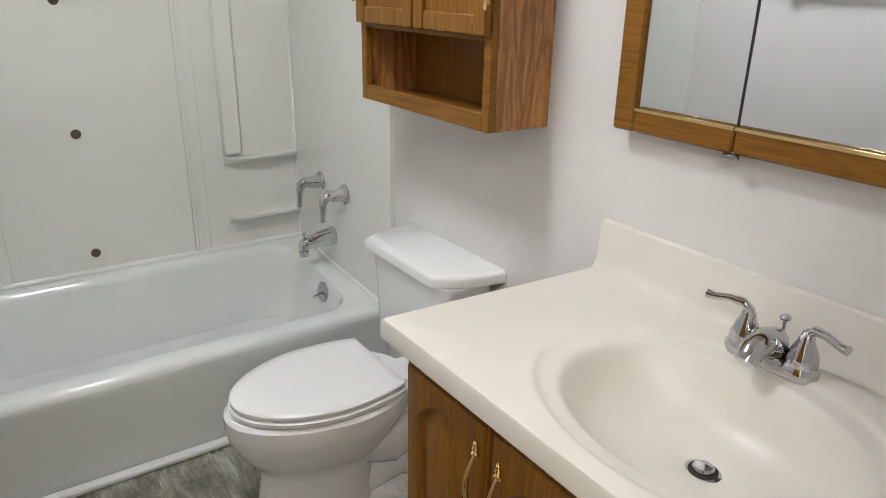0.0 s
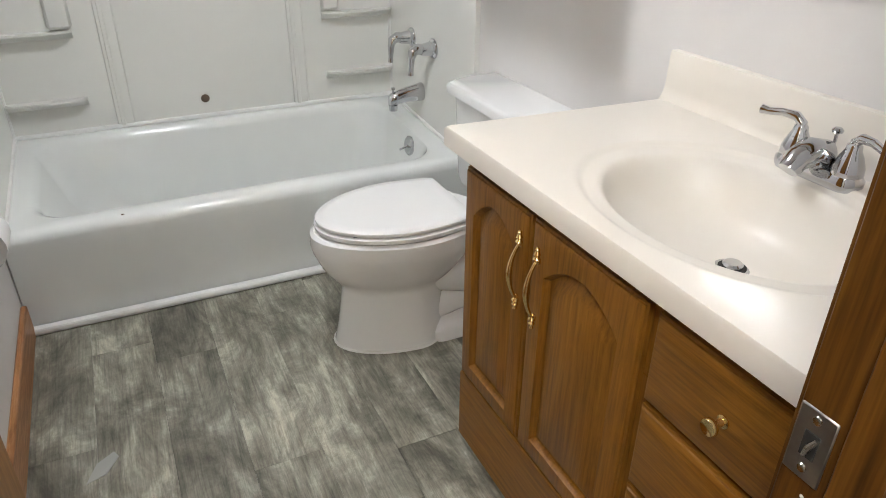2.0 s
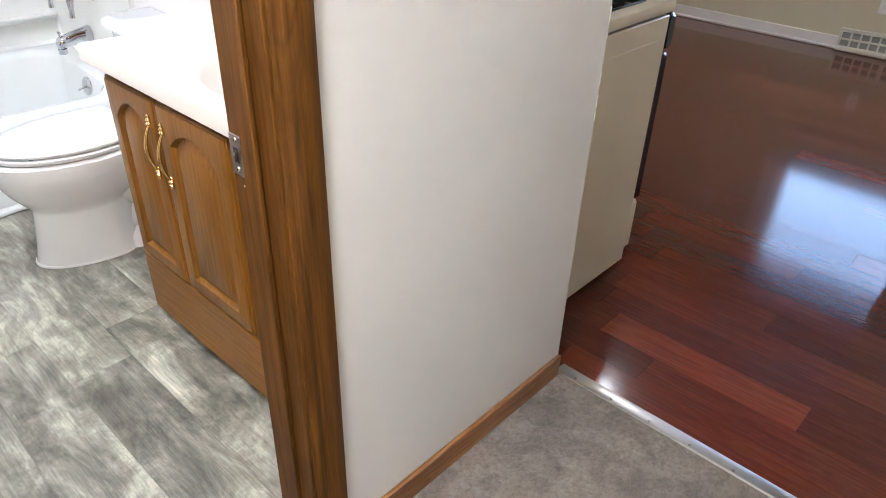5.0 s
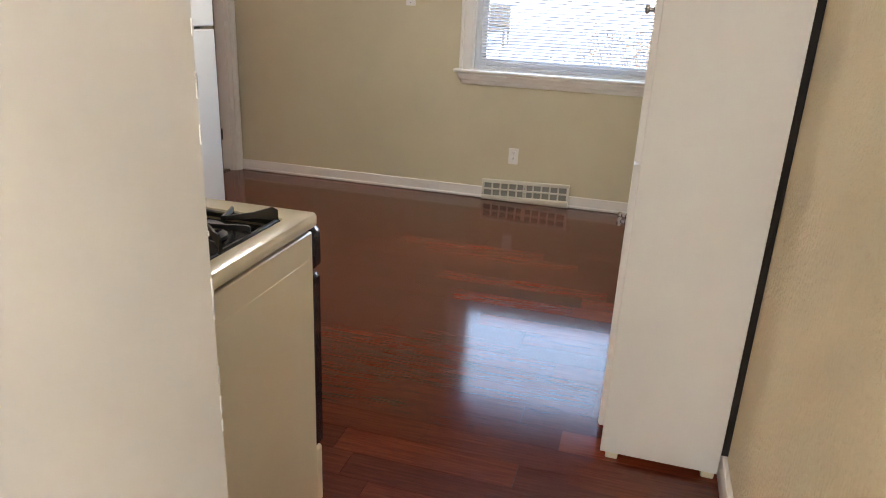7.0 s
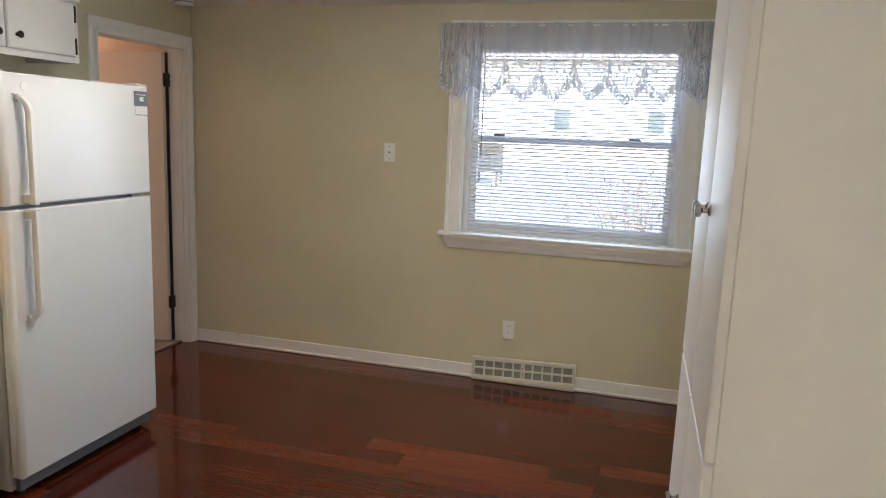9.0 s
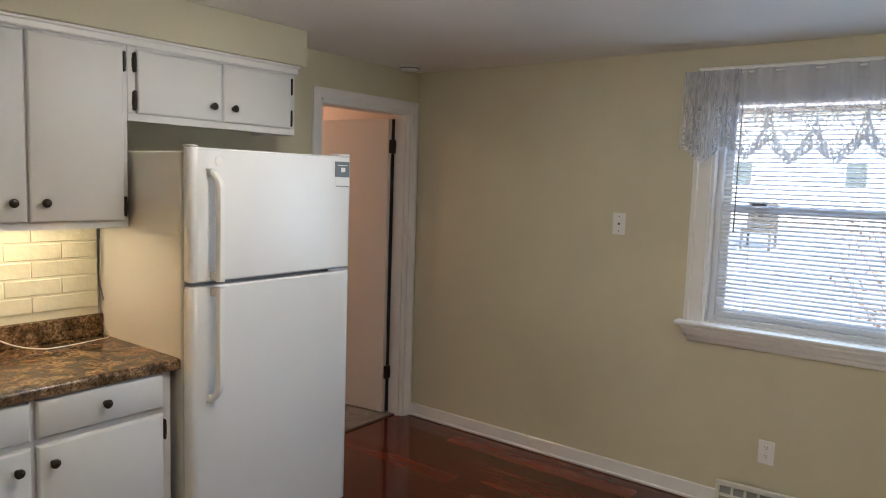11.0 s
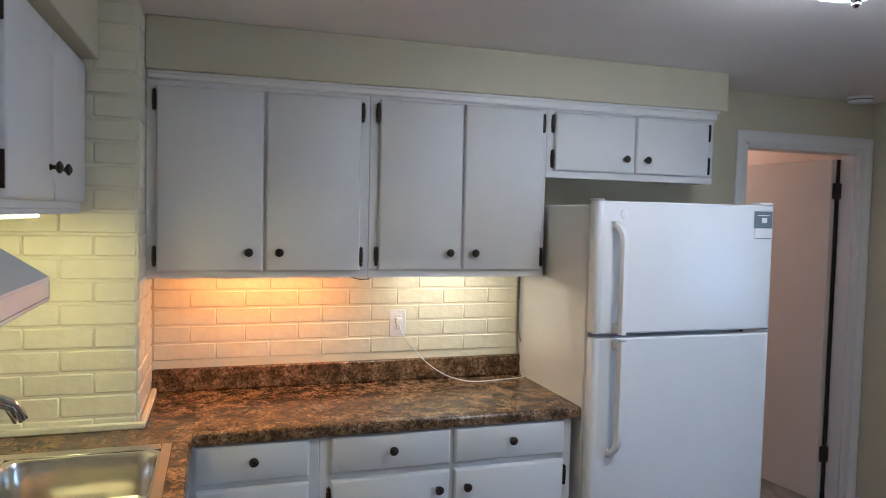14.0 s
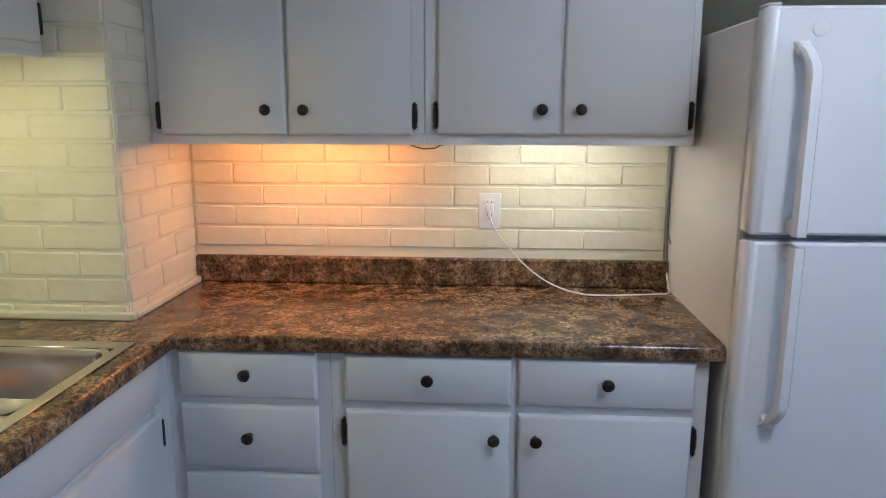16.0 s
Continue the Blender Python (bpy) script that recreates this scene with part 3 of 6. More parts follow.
structure("door_jamb_room", jr, trim_white, "white door jamb with stop", "door frame")

# ---- bathroom door ----
bd = thing("bathroom_door", (-1.585, 0.115, 0.01), "flush golden-oak door standing open with a nickel knob", "door")
leaf = part("leaf", bx(-1.585, -1.55, 0.118, 0.835, 0.012, 2.0, c=0.002), door_oak, bd)
for s, xk in ((1, -1.55), (-1, -1.585)):
    kb = Build().lathe((xk, 0.775, 0.905), (s, 0, 0), [(0, 0.032), (0.006, 0.032), (0.010, 0.026), (0.012, 0.012), (0.034, 0.012), (0.038, 0.020), (0.046, 0.0265), (0.058, 0.0275), (0.066, 0.022), (0.07, 0.010)], 24)
    if s > 0:
        part("knob", kb, nickel, bd, "brushed nickel knob")
part("latch", bx(-1.572, -1.563, 0.835, 0.837, 0.88, 0.93), nickel, bd)

# ---- far door leaf, hinged on the window side ----
rd = thing("room_door", (4.085, 2.725, 0.01), "flush pale door standing open into the next room", "door")
m_leaf = Matrix.Translation((4.072, 2.735, 0)) @ Matrix.Rotation(radians(7), 4, "Z")
lf = bx(-0.035, 0.0, 0.0, 0.76, 0.012, 2.0, c=0.002)
lf.v = [tuple(m_leaf @ Vector(p)) for p in lf.v]
part("leaf", lf, leaf_rose, rd)
# dark strip across the hinge gap; the gap's shade is put into its colour
part("hinge_edge", bx(4.0735, 4.0945, 2.7255, 2.7325, 0.012, 2.0), dark_gap, rd, "dark strip standing in for the shaded hinge gap")
for zc in (0.29, 1.82):
    part("hinge", bx(4.050, 4.098, 2.712, 2.735, zc - 0.045, zc + 0.045, c=0.003), bronze_dark, rd, "dark bronze butt hinge")

# ---- white hall door, open against the wall ----
hd = thing("hall_door", (-0.75, -0.88, 0.01), "white flush hall door folded open against the wall", "door")
part("leaf", bx(-1.10, -0.372, -0.888, -0.85, 0.012, 2.0, c=0.003), trim_white, hd)
part("edge_strip", bx(-0.45, -0.372, -0.85, -0.847, 0.012, 2.0, c=0.001), trim_white, hd)

# ---- kitchen cabinets ----


def spade_hinge(parent, x, y, z, out, h=0.078, w=0.0165):
    """A dark surface hinge with pointed ends; out is the unit vector away from the face."""
    b = Build()
    ox, oy = out
    sx, sy = -oy, ox
    prof = [(-h / 2, 0.001), (-h / 2 + 0.008, w / 2), (-h / 2 + 0.016, w * 0.32), (-h / 2 + 0.02, w / 2), (h / 2 - 0.02, w / 2), (h / 2 - 0.016, w * 0.32), (h / 2 - 0.008, w / 2), (h / 2, 0.001)]
    rings = []
    for dz, r in prof:
        rings.append([(x + sx * a + ox * d, y + sy * a + oy * d, z + dz) for a, d in ((-r, 0.0), (r, 0.0), (r, 0.010), (r * 0.5, 0.0155), (-r * 0.5, 0.0155), (-r, 0.010))])
    b.loft(rings)
    return part("hinge", b, bronze_dark, parent, "dark bronze hinge")


def round_knob(parent, x, y, z, out):
    b = Build().lathe((x, y, z), (out[0], out[1], 0), [(0, 0.0085), (0.003, 0.0085), (0.006, 0.0055), (0.012, 0.0055), (0.016, 0.011), (0.019, 0.0155), (0.024, 0.0158), (0.027, 0.0125), (0.0275, 0.009), (0.030, 0.0075), (0.031, 0.003)], 20)
    return part("knob", b, bronze_dark, parent, "dark bronze knob")


def panel_y(x0, x1, y, z0, z1, t=0.018, lip=0.009):
    """A slab front facing -y with a rounded lip, its back at y."""
    prof = [(0.0, 0.0), (0.0, t * 0.45), (lip * 0.35, t * 0.8), (lip, t)]
    rings = [[(x0 + i, y - d, z0 + i), (x1 - i, y - d, z0 + i), (x1 - i, y - d, z1 - i), (x0 + i, y - d, z1 - i)] for i, d in prof]
    return Build().loft(rings)


def panel_x(y0, y1, x, z0, z1, t=0.018, lip=0.009):
    """A slab front facing +x with a rounded lip, its back at x."""
    prof = [(0.0, 0.0), (0.0, t * 0.45), (lip * 0.35, t * 0.8), (lip, t)]
    rings = [[(x + d, y0 + i, z0 + i), (x + d, y1 - i, z0 + i), (x + d, y1 - i, z1 - i), (x + d, y0 + i, z1 - i)] for i, d in prof]
    return Build().loft(rings)


S, E = (0, -1), (1, 0)


def wall_cabinet(label, x0, x1, z0, z1, doors, y=2.289, yb=2.548):
    c = thing("wall_cabinet", ((x0 + x1) / 2, yb, z0), label, "cabinet", "kitchen wall cabinets")
    part("body", Build().box(x0, x1, y, yb, z0 + 0.03, z1, 0.002).box(x0, x1, y, y + 0.018, z0, z0 + 0.0298).box(x0, x0 + 0.014, y + 0.0182, yb, z0, z0 + 0.0298).box(x1 - 0.014, x1, y + 0.0182, yb, z0, z0 + 0.0298), cabinet_white, c)
    for dx0, dx1, dz0, dz1, hinge_left, kz in doors:
        d = part("door", panel_y(dx0, dx1, y - 0.0005, dz0, dz1), cabinet_white, c)
        hx = dx0 - 0.006 if hinge_left else dx1 + 0.006
        for hz in ((dz1 - 0.055, dz0 + 0.055) if dz1 - dz0 > 0.4 else (dz1 - 0.05, dz0 + 0.05)):
            spade_hinge(d, hx, y, hz, S)
        round_knob(d, dx1 - 0.052 if hinge_left else dx0 + 0.047, y - 0.018, kz, S)
    return c


wall_cabinet("white painted wall cabinet with two slab doors by the chimney", 0.4605, 1.262, 1.382, 2.092, [(0.494, 0.864, 1.408, 2.072, True, 1.479), (0.874, 1.228, 1.408, 2.074, False, 1.479)])
wall_cabinet("white painted wall cabinet with two slab doors over the counter", 1.2635, 2.018, 1.382, 2.096, [(1.300, 1.643, 1.410, 2.078, True, 1.481), (1.651, 1.997, 1.410, 2.080, False, 1.481)])
wall_cabinet("short white wall cabinet above the refrigerator", 2.0195, 2.86, 1.802, 2.098, [(2.052, 2.440, 1.831, 2.078, True, 1.892), (2.447, 2.826, 1.831, 2.080, False, 1.892)], yb=2.598)
moulding = Build().box(0.465, 2.868, 2.272, 2.30, 2.088, 2.1175, 0.006).box(0.465, 2.875, 2.262, 2.29, 2.105, 2.1178, 0.004)
moulding.v = [(x, y, z + (0.0138 * (x - 0.46) / 2.448 if z > 2.1 else 0.0)) for x, y, z in moulding.v]
structure("cabinet_moulding", moulding, trim_white, "white moulding along the cabinet tops", "trim")


def west_cabinet(label, y0, y1, z0, z1, doors, x=0.288):
    c = thing("wall_cabinet", (0.0, (y0 + y1) / 2, z0), label, "cabinet", "kitchen wall cabinets")
    part("body", Build().box(0.002, x, y0, y1, z0 + 0.014, z1, 0.002).box(x - 0.018, x, y0, y1, z0, z0 + 0.0138).box(0.002, x - 0.0182, y1 - 0.014, y1, z0, z0 + 0.0138), cabinet_white, c)
    for dy0, dy1, dz0, dz1, hinge_near in doors:
        d = part("door", panel_x(dy0, dy1, x + 0.0005, dz0, dz1), cabinet_white, c)
        hy = dy0 - 0.006 if hinge_near else dy1 + 0.006
        for hz in (dz1 - 0.05, dz0 + 0.06):
            spade_hinge(d, x, hy, hz, E)
        round_knob(d, x + 0.018, dy1 - 0.05 if hinge_near else dy0 + 0.05, dz0 + 0.085, E)
    return c


west_cabinet("white painted wall cabinet with two doors above the sink", 1.175, 2.080, 1.612, 2.098, [(1.205, 1.622, 1.645, 2.085, True), (1.632, 2.058, 1.645, 2.085, False)])
west_cabinet("white painted wall cabinet above the range hood", 0.172, 1.1735, 1.612, 2.098, [(0.20, 0.66, 1.645, 2.085, True), (0.668, 1.150, 1.645, 2.085, False)])

# base cabinets along the brick wall
YB = 1.981


def base_drawer(parent, x0, x1, z0, z1):
    d = part("drawer", panel_y(x0, x1, YB - 0.0005, z0, z1), cabinet_white, parent)
    round_knob(d, (x0 + x1) / 2, YB - 0.018, (z0 + z1) / 2 + 0.008, S)


c1 = thing("base_cabinet", (0.83, 2.54, 0), "white base cabinet with a stack of drawers", "cabinet", "kitchen base cabinets")
part("body", Build().box(0.588, 1.04, YB, 2.54, 0.10, 0.866, 0.002), cabinet_white, c1)
part("plinth", Build().box(0.588, 1.04, YB + 0.06, 2.54, 0.0, 0.0995), cabinet_white, c1)
for z0, z1 in ((0.733, 0.862), (0.533, 0.712), (0.335, 0.518), (0.125, 0.320)):
    base_drawer(c1, 0.638, 1.006, z0, z1)
c2 = thing("base_cabinet", (1.52, 2.54, 0), "white base cabinet with two drawers over two doors", "cabinet", "kitchen base cabinets")
part("body", Build().box(1.041, 2.008, YB, 2.54, 0.10, 0.866, 0.002), cabinet_white, c2)
part("plinth", Build().box(1.041, 2.008, YB + 0.06, 2.54, 0.0, 0.0995), cabinet_white, c2)
for x0, x1, left in ((1.080, 1.512, True), (1.530, 1.972, False)):
    base_drawer(c2, x0, x1, 0.731, 0.860)
    d = part("door", panel_y(x0, x1, YB - 0.0005, 0.125, 0.708), cabinet_white, c2)
    hx = x0 - 0.006 if left else x1 + 0.006
    for hz in (0.645, 0.19):
        spade_hinge(d, hx, YB, hz, S)
    round_knob(d, x1 - 0.045 if left else x0 + 0.045, YB - 0.018, 0.645, S)
# sink base
c3 = thing("base_cabinet", (0.02, 1.4, 0), "white sink base cabinet with false front and doors", "cabinet", "kitchen base cabinets")
part("body", Build().box(0.02, 0.587, 0.95, 2.08, 0.10, 0.72, 0.002), cabinet_white, c3)
part("plinth", Build().box(0.02, 0.53, 0.95, 2.08, 0.0, 0.0995), cabinet_white, c3)
part("side_panel", Build().box(0.02, 0.587, 0.95, 0.968, 0.7205, 0.866), cabinet_white, c3)
part("front_rail", Build().box(0.569, 0.587, 0.969, 2.08, 0.7205, 0.866), cabinet_white, c3)
part("filler", Build().box(0.588, 0.6, 1.9, 1.98, 0.1, 0.866), cabinet_white, c3)
part("false_front", panel_x(1.0, 1.93, 0.5875, 0.733, 0.862), cabinet_white, c3)
for y0, y1, near in ((1.0, 1.46, True), (1.47, 1.93, False)):
    d = part("door", panel_x(y0, y1, 0.5875, 0.125, 0.708), cabinet_white, c3)
    for hz in (0.645, 0.19):
        spade_hinge(d, 0.5875, y0 - 0.006 if near else y1 + 0.006, hz, E)
    round_knob(d, 0.6055, y1 - 0.045 if near else y0 + 0.045, 0.645, E)

# countertop: an L with a rolled front edge and a low splash; cut out round the sink
CT, CB = 0.907, 0.868


def rolled(b, along, lo, hi, edge, back):
    """A run of worktop with a rounded front edge; along 'x' faces -y, along 'y' faces +x."""
    r = 0.016
    pts = [(0.0, CB), (0.0, CT - r)] + [(r - r * math.cos(a), CT - r + r * math.sin(a)) for a in (0.4, 0.8, 1.2, 1.57)]
    ring = []
    for end in (lo, hi):
        row = [(d, z) for d, z in pts] + [(abs(back - edge), CT), (abs(back - edge), CB)]
        ring.append([(end, edge + d, z) if along == "x" else (edge - d, end, z) for d, z in row])
    b.loft(ring)


worktop = thing("worktop", (0.6, 2.0, CB), "brown mottled laminate worktop with a rolled edge", "worktop")


def run(along, lo, hi, edge, back):
    b = Build()
    rolled(b, along, lo, hi, edge, back)
    return part("top", b, laminate_brown, worktop)


run("x", 0.6305, 2.036, 1.957, 2.555)
run("y", 0.94, 1.0, 0.630, 0.003)
run("y", 1.0, 1.872, 0.630, 0.562)
part("top", Build().box(0.003, 0.63, 1.872, 2.085, CB, CT), laminate_brown, worktop)
part("top", Build().box(0.4575, 0.63, 2.0855, 2.555, CB, CT), laminate_brown, worktop)
part("top", Build().box(0.003, 0.065, 1.0, 1.872, CB, CT), laminate_brown, worktop)
part("backsplash", Build().box(0.462, 2.034, 2.526, 2.5475, CT, 1.0, 0.006), laminate_brown, worktop)
part("backsplash", Build().box(0.003, 0.024, 0.94, 2.08, CT, 1.0, 0.006), laminate_brown, worktop)
structure("chimney_trim", Build().box(0.003, 0.480, 2.064, 2.084, CT, CT + 0.022, 0.004).box(0.460, 0.480, 2.0845, 2.525, CT, CT + 0.022, 0.004), brick_paint, "painted quarter-round at the foot of the chimney", "trim")

# ---- refrigerator ----
fr = thing("refrigerator", (2.455, 2.25, 0.0), "white two-door refrigerator with a freezer on top", "refrigerator")
FX0, FX1, FY = 2.038, 2.860, 1.888
part("body", bx(FX0, FX1, 1.952, 2.575, 0.03, 1.685, c=0.006), fridge_side, fr, "cream-white textured side")
part("gasket", Build().box(FX0 + 0.012, FX1 - 0.012, 1.938, 1.9515, 0.06, 1.68), rubber_grey, fr, "grey door gasket")


def fridge_door(name, z0, z1):
    n, r = 6, 0.03
    row = [(FX0, 1.9375), (FX0, FY + r)] + [(FX0 + r - r * math.cos(a), FY + r - r * math.sin(a)) for a in [math.pi / 2 * k / n for k in range(1, n + 1)]]
    row += [(FX1 - r + r * math.sin(a), FY + r - r * math.cos(a)) for a in [math.pi / 2 * k / n for k in range(0, n + 1)]] + [(FX1, 1.9375)]
    e = 0.006
    rings = []
    for z, i in ((z0, e), (z0 + e, 0), (z1 - e, 0), (z1, e)):
        rings.append([(min(max(x, FX0 + i), FX1 - i), max(y, FY + i), z) for x, y in row])
    return part(name, Build().loft(rings), fridge_white, fr)


upper = fridge_door("freezer_door", 1.200, 1.700)
lower = fridge_door("fridge_door", 0.095, 1.183)


def bow_handle(parent, z0, z1, flip):
    """A flat bow handle: it lifts off at one end and meets the door seam at the other."""
    b = Build()
    rings, n = [], 18
    for k in range(n + 1):
        t = k / n
        z = z0 + (z1 - z0) * t
        s = t if not flip else 1 - t
        d = 0.052 - 0.046 * max(0.0, (s - 0.86) / 0.14) ** 1.6 if s > 0.86 else 0.052
        x = FX0 + 0.093 + 0.016 * max(0.0, (s - 0.8) / 0.2) ** 2 * (-1)
        w = 0.016
        rings.append([(x - w, FY - d + 0.004, z), (x - w * 0.6, FY - d - 0.006, z), (x + w * 0.6, FY - d - 0.006, z), (x + w, FY - d + 0.004, z), (x + w, FY - d + 0.014, z), (x - w, FY - d + 0.014, z)])
    b.loft(rings)
    za, zb = (z0, z0 + 0.035) if not flip else (z1 - 0.035, z1)
    b.box(FX0 + 0.079, FX0 + 0.107, FY - 0.05, FY + 0.002, za, zb, 0.005)
    zc = z1 if not flip else z0
    b.box(FX0 + 0.065, FX0 + 0.091, FY - 0.024, FY + 0.002, zc - 0.03 if not flip else zc, zc if not flip else zc + 0.03, 0.005)
    return part("handle", b, plastic_white, parent, "white bow handle")


bow_handle(upper, 1.205, 1.625, False)
bow_handle(lower, 0.735, 1.180, True)
part("badge", Build().lathe((FX0 + 0.115, FY, 1.652), (0, -1, 0), [(0, 0.017), (0.003, 0.017), (0.004, 0.014)], 24), plastic_white, upper)
tg = part("energy_tag", bx(2.750, 2.838, FY - 0.002, FY - 0.0003, 1.608, 1.676), tag_grey, upper, "grey printed sticker")
part("sticker_bar", bx(2.786, 2.812, FY - 0.0026, FY - 0.0021, 1.63, 1.65), plastic_white, upper)
part("sticker_bar", bx(2.766, 2.826, FY - 0.0026, FY - 0.0021, 1.658, 1.661), plastic_white, upper)
part("sticker_bar", bx(2.756, 2.838, FY - 0.0018, FY - 0.0002, 1.566, 1.6065), plastic_white, upper, "white lower sticker")
part("sticker_bar", bx(2.758, 2.836, FY - 0.0024, FY - 0.0019, 1.5655, 1.569), tag_grey, upper)
part("hinge_cap", bx(FX1 - 0.075, FX1 - 0.004, 1.90, 1.965, 1.7005, 1.712, c=0.004), plastic_white, fr)
part("hinge_cap", bx(FX0 + 0.004, FX0 + 0.035, 1.895, 1.955, 1.7005, 1.708, c=0.004), plastic_white, fr)
part("mid_hinge", bx(FX1 - 0.13, FX1 - 0.004, 1.90, 1.93, 1.1845, 1.198, c=0.002), chrome, fr)
part("base_grille", bx(FX0 + 0.02, FX1 - 0.02, 1.925, 1.951, 0.028, 0.088, c=0.004), rubber_grey, fr)
for x in (FX0 + 0.06, FX1 - 0.06):
    part("foot", Build().lathe((x, 1.97, 0.0), (0, 0, 1), [(0, 0.018), (0.012, 0.018), (0.014, 0.008), (0.032, 0.008)], 12), black_iron, fr)
part("back_foot", bx(FX0 + 0.02, FX1 - 0.02, 2.50, 2.56, 0.0, 0.031), dark_gap, fr)

# ---- pantry cabinet ----
pn = thing("pantry_cabinet", (1.55, -0.75, 0.0), "tall white pantry cabinet with four slab doors", "cabinet")
part("body", bx(1.207, 1.905, -0.928, -0.562, 0.024, 2.02, c=0.002), cabinet_white, pn)
# black filler between cabinet and wall, coloured as the shade in that gap
part("back_edge", bx(1.2085, 1.90, -0.949, -0.9283, 0.095, 2.01), black_enamel, pn, "black strip standing in for the shaded gap behind the cabinet")
for x0, x1, kx in ((1.210, 1.553, 1.52), (1.559, 1.902, 1.592)):
    for z0, z1, kz in ((0.12, 0.985, 0.72), (0.992, 2.012, 1.40)):
        pd = Build()
        prof = [(0.0, 0.0), (0.0, 0.012), (0.003, 0.017), (0.006, 0.018)]
        pd.loft([[(x0 + i, -0.5615 + d, z0 + i), (x1 - i, -0.5615 + d, z0 + i), (x1 - i, -0.5615 + d, z1 - i), (x0 + i, -0.5615 + d, z1 - i)] for i, d in prof])
        d = part("door", pd, cabinet_white, pn)
        part("knob", Build().lathe((kx, -0.5435, kz), (0, 1, 0), [(0, 0.012), (0.003, 0.012), (0.006, 0.006), (0.016, 0.006), (0.02, 0.014), (0.027, 0.015), (0.031, 0.009)], 16), nickel, d, "small nickel knob")
for x in (1.23, 1.88):
    for y in (-0.9, -0.6):
        part("foot", bx(x - 0.02, x + 0.02, y - 0.02, y + 0.02, 0, 0.0235, c=0.003), stove_cream, pn)

# ---- stove ----
st = thing("gas_stove", (0.34, 0.55, 0.0), "cream gas stove with black oven front and iron grates", "stove")
SY0, SY1 = 0.172, 0.93
part("body", Build().box(0.03, 0.628, SY0, SY1, 0.012, 0.866, 0.003), stove_cream, st)
part("side_crease", Build().box(0.06, 0.60, SY0 - 0.0012, SY0, 0.10, 0.80, 0.0005), stove_cream, st)
part("top_rail", Build().box(0.05, 0.6, 0.2, 0.9, 0.8665, 0.8735), stove_cream, st)
ck = [rrect(0.024, 0.651, SY0, SY1, 0.012, 0.874), rrect(0.020, 0.655, SY0 - 0.004, SY1 + 0.004, 0.014, 0.880), rrect(0.020, 0.655, SY0 - 0.004, SY1 + 0.004, 0.014, 0.900), rrect(0.023, 0.652, SY0 - 0.001, SY1 + 0.001, 0.013, 0.906), rrect(0.029, 0.646, SY0 + 0.005, SY1 - 0.005, 0.012, 0.908), rrect(0.072, 0.578, 0.214, 0.890, 0.022, 0.908), rrect(0.078, 0.575, 0.218, 0.886, 0.02, 0.904), rrect(0.080, 0.574, 0.2195, 0.8845, 0.018, 0.876)]
part("cooktop", Build().loft(ck, cap0=False, cap1=False), stove_cream, st, "cream enamel cooktop")
part("centre_strip", Build().box(0.082, 0.572, 0.470, 0.634, 0.8745, 0.9072, 0.006), stove_cream, st)
for ya, yb in ((0.2205, 0.4695), (0.6345, 0.8835)):
    part("burner_tray", Build().box(0.081, 0.573, ya, yb, 0.874, 0.884, 0.003), black_enamel, st)
part("oven_door", bx(0.629, 0.678, SY0 + 0.003, SY1 - 0.003, 0.245, 0.745, c=0.008), black_glass, st, "black glass oven door")
part("control_panel", bx(0.629, 0.684, SY0 + 0.001, SY1 - 0.001, 0.757, 0.866, c=0.012), black_glass, st, "black control panel")
part("door_handle", Build().tube([(0.678, SY0 + 0.05, 0.715), (0.70, SY0 + 0.05, 0.715), (0.706, SY0 + 0.08, 0.715), (0.706, SY1 - 0.08, 0.715), (0.70, SY1 - 0.05, 0.715), (0.678, SY1 - 0.05, 0.715)], 0.012), black_enamel, st)
part("drawer", bx(0.629, 0.672, SY0 + 0.004, SY1 - 0.004, 0.05, 0.238, c=0.008), stove_cream, st, "cream storage drawer")
for y in (0.25, 0.36, 0.74, 0.85):
    part("control_knob", Build().lathe((0.684, y, 0.81), (1, 0, 0), [(0, 0.022), (0.012, 0.02), (0.022, 0.016), (0.024, 0.01)], 16), black_enamel, st)
for x in (0.07, 0.59):
    for y in (0.21, 0.89):
        part("foot", Build().lathe((x, y, 0), (0, 0, 1), [(0, 0.015), (0.03, 0.012)], 10), black_iron, st)


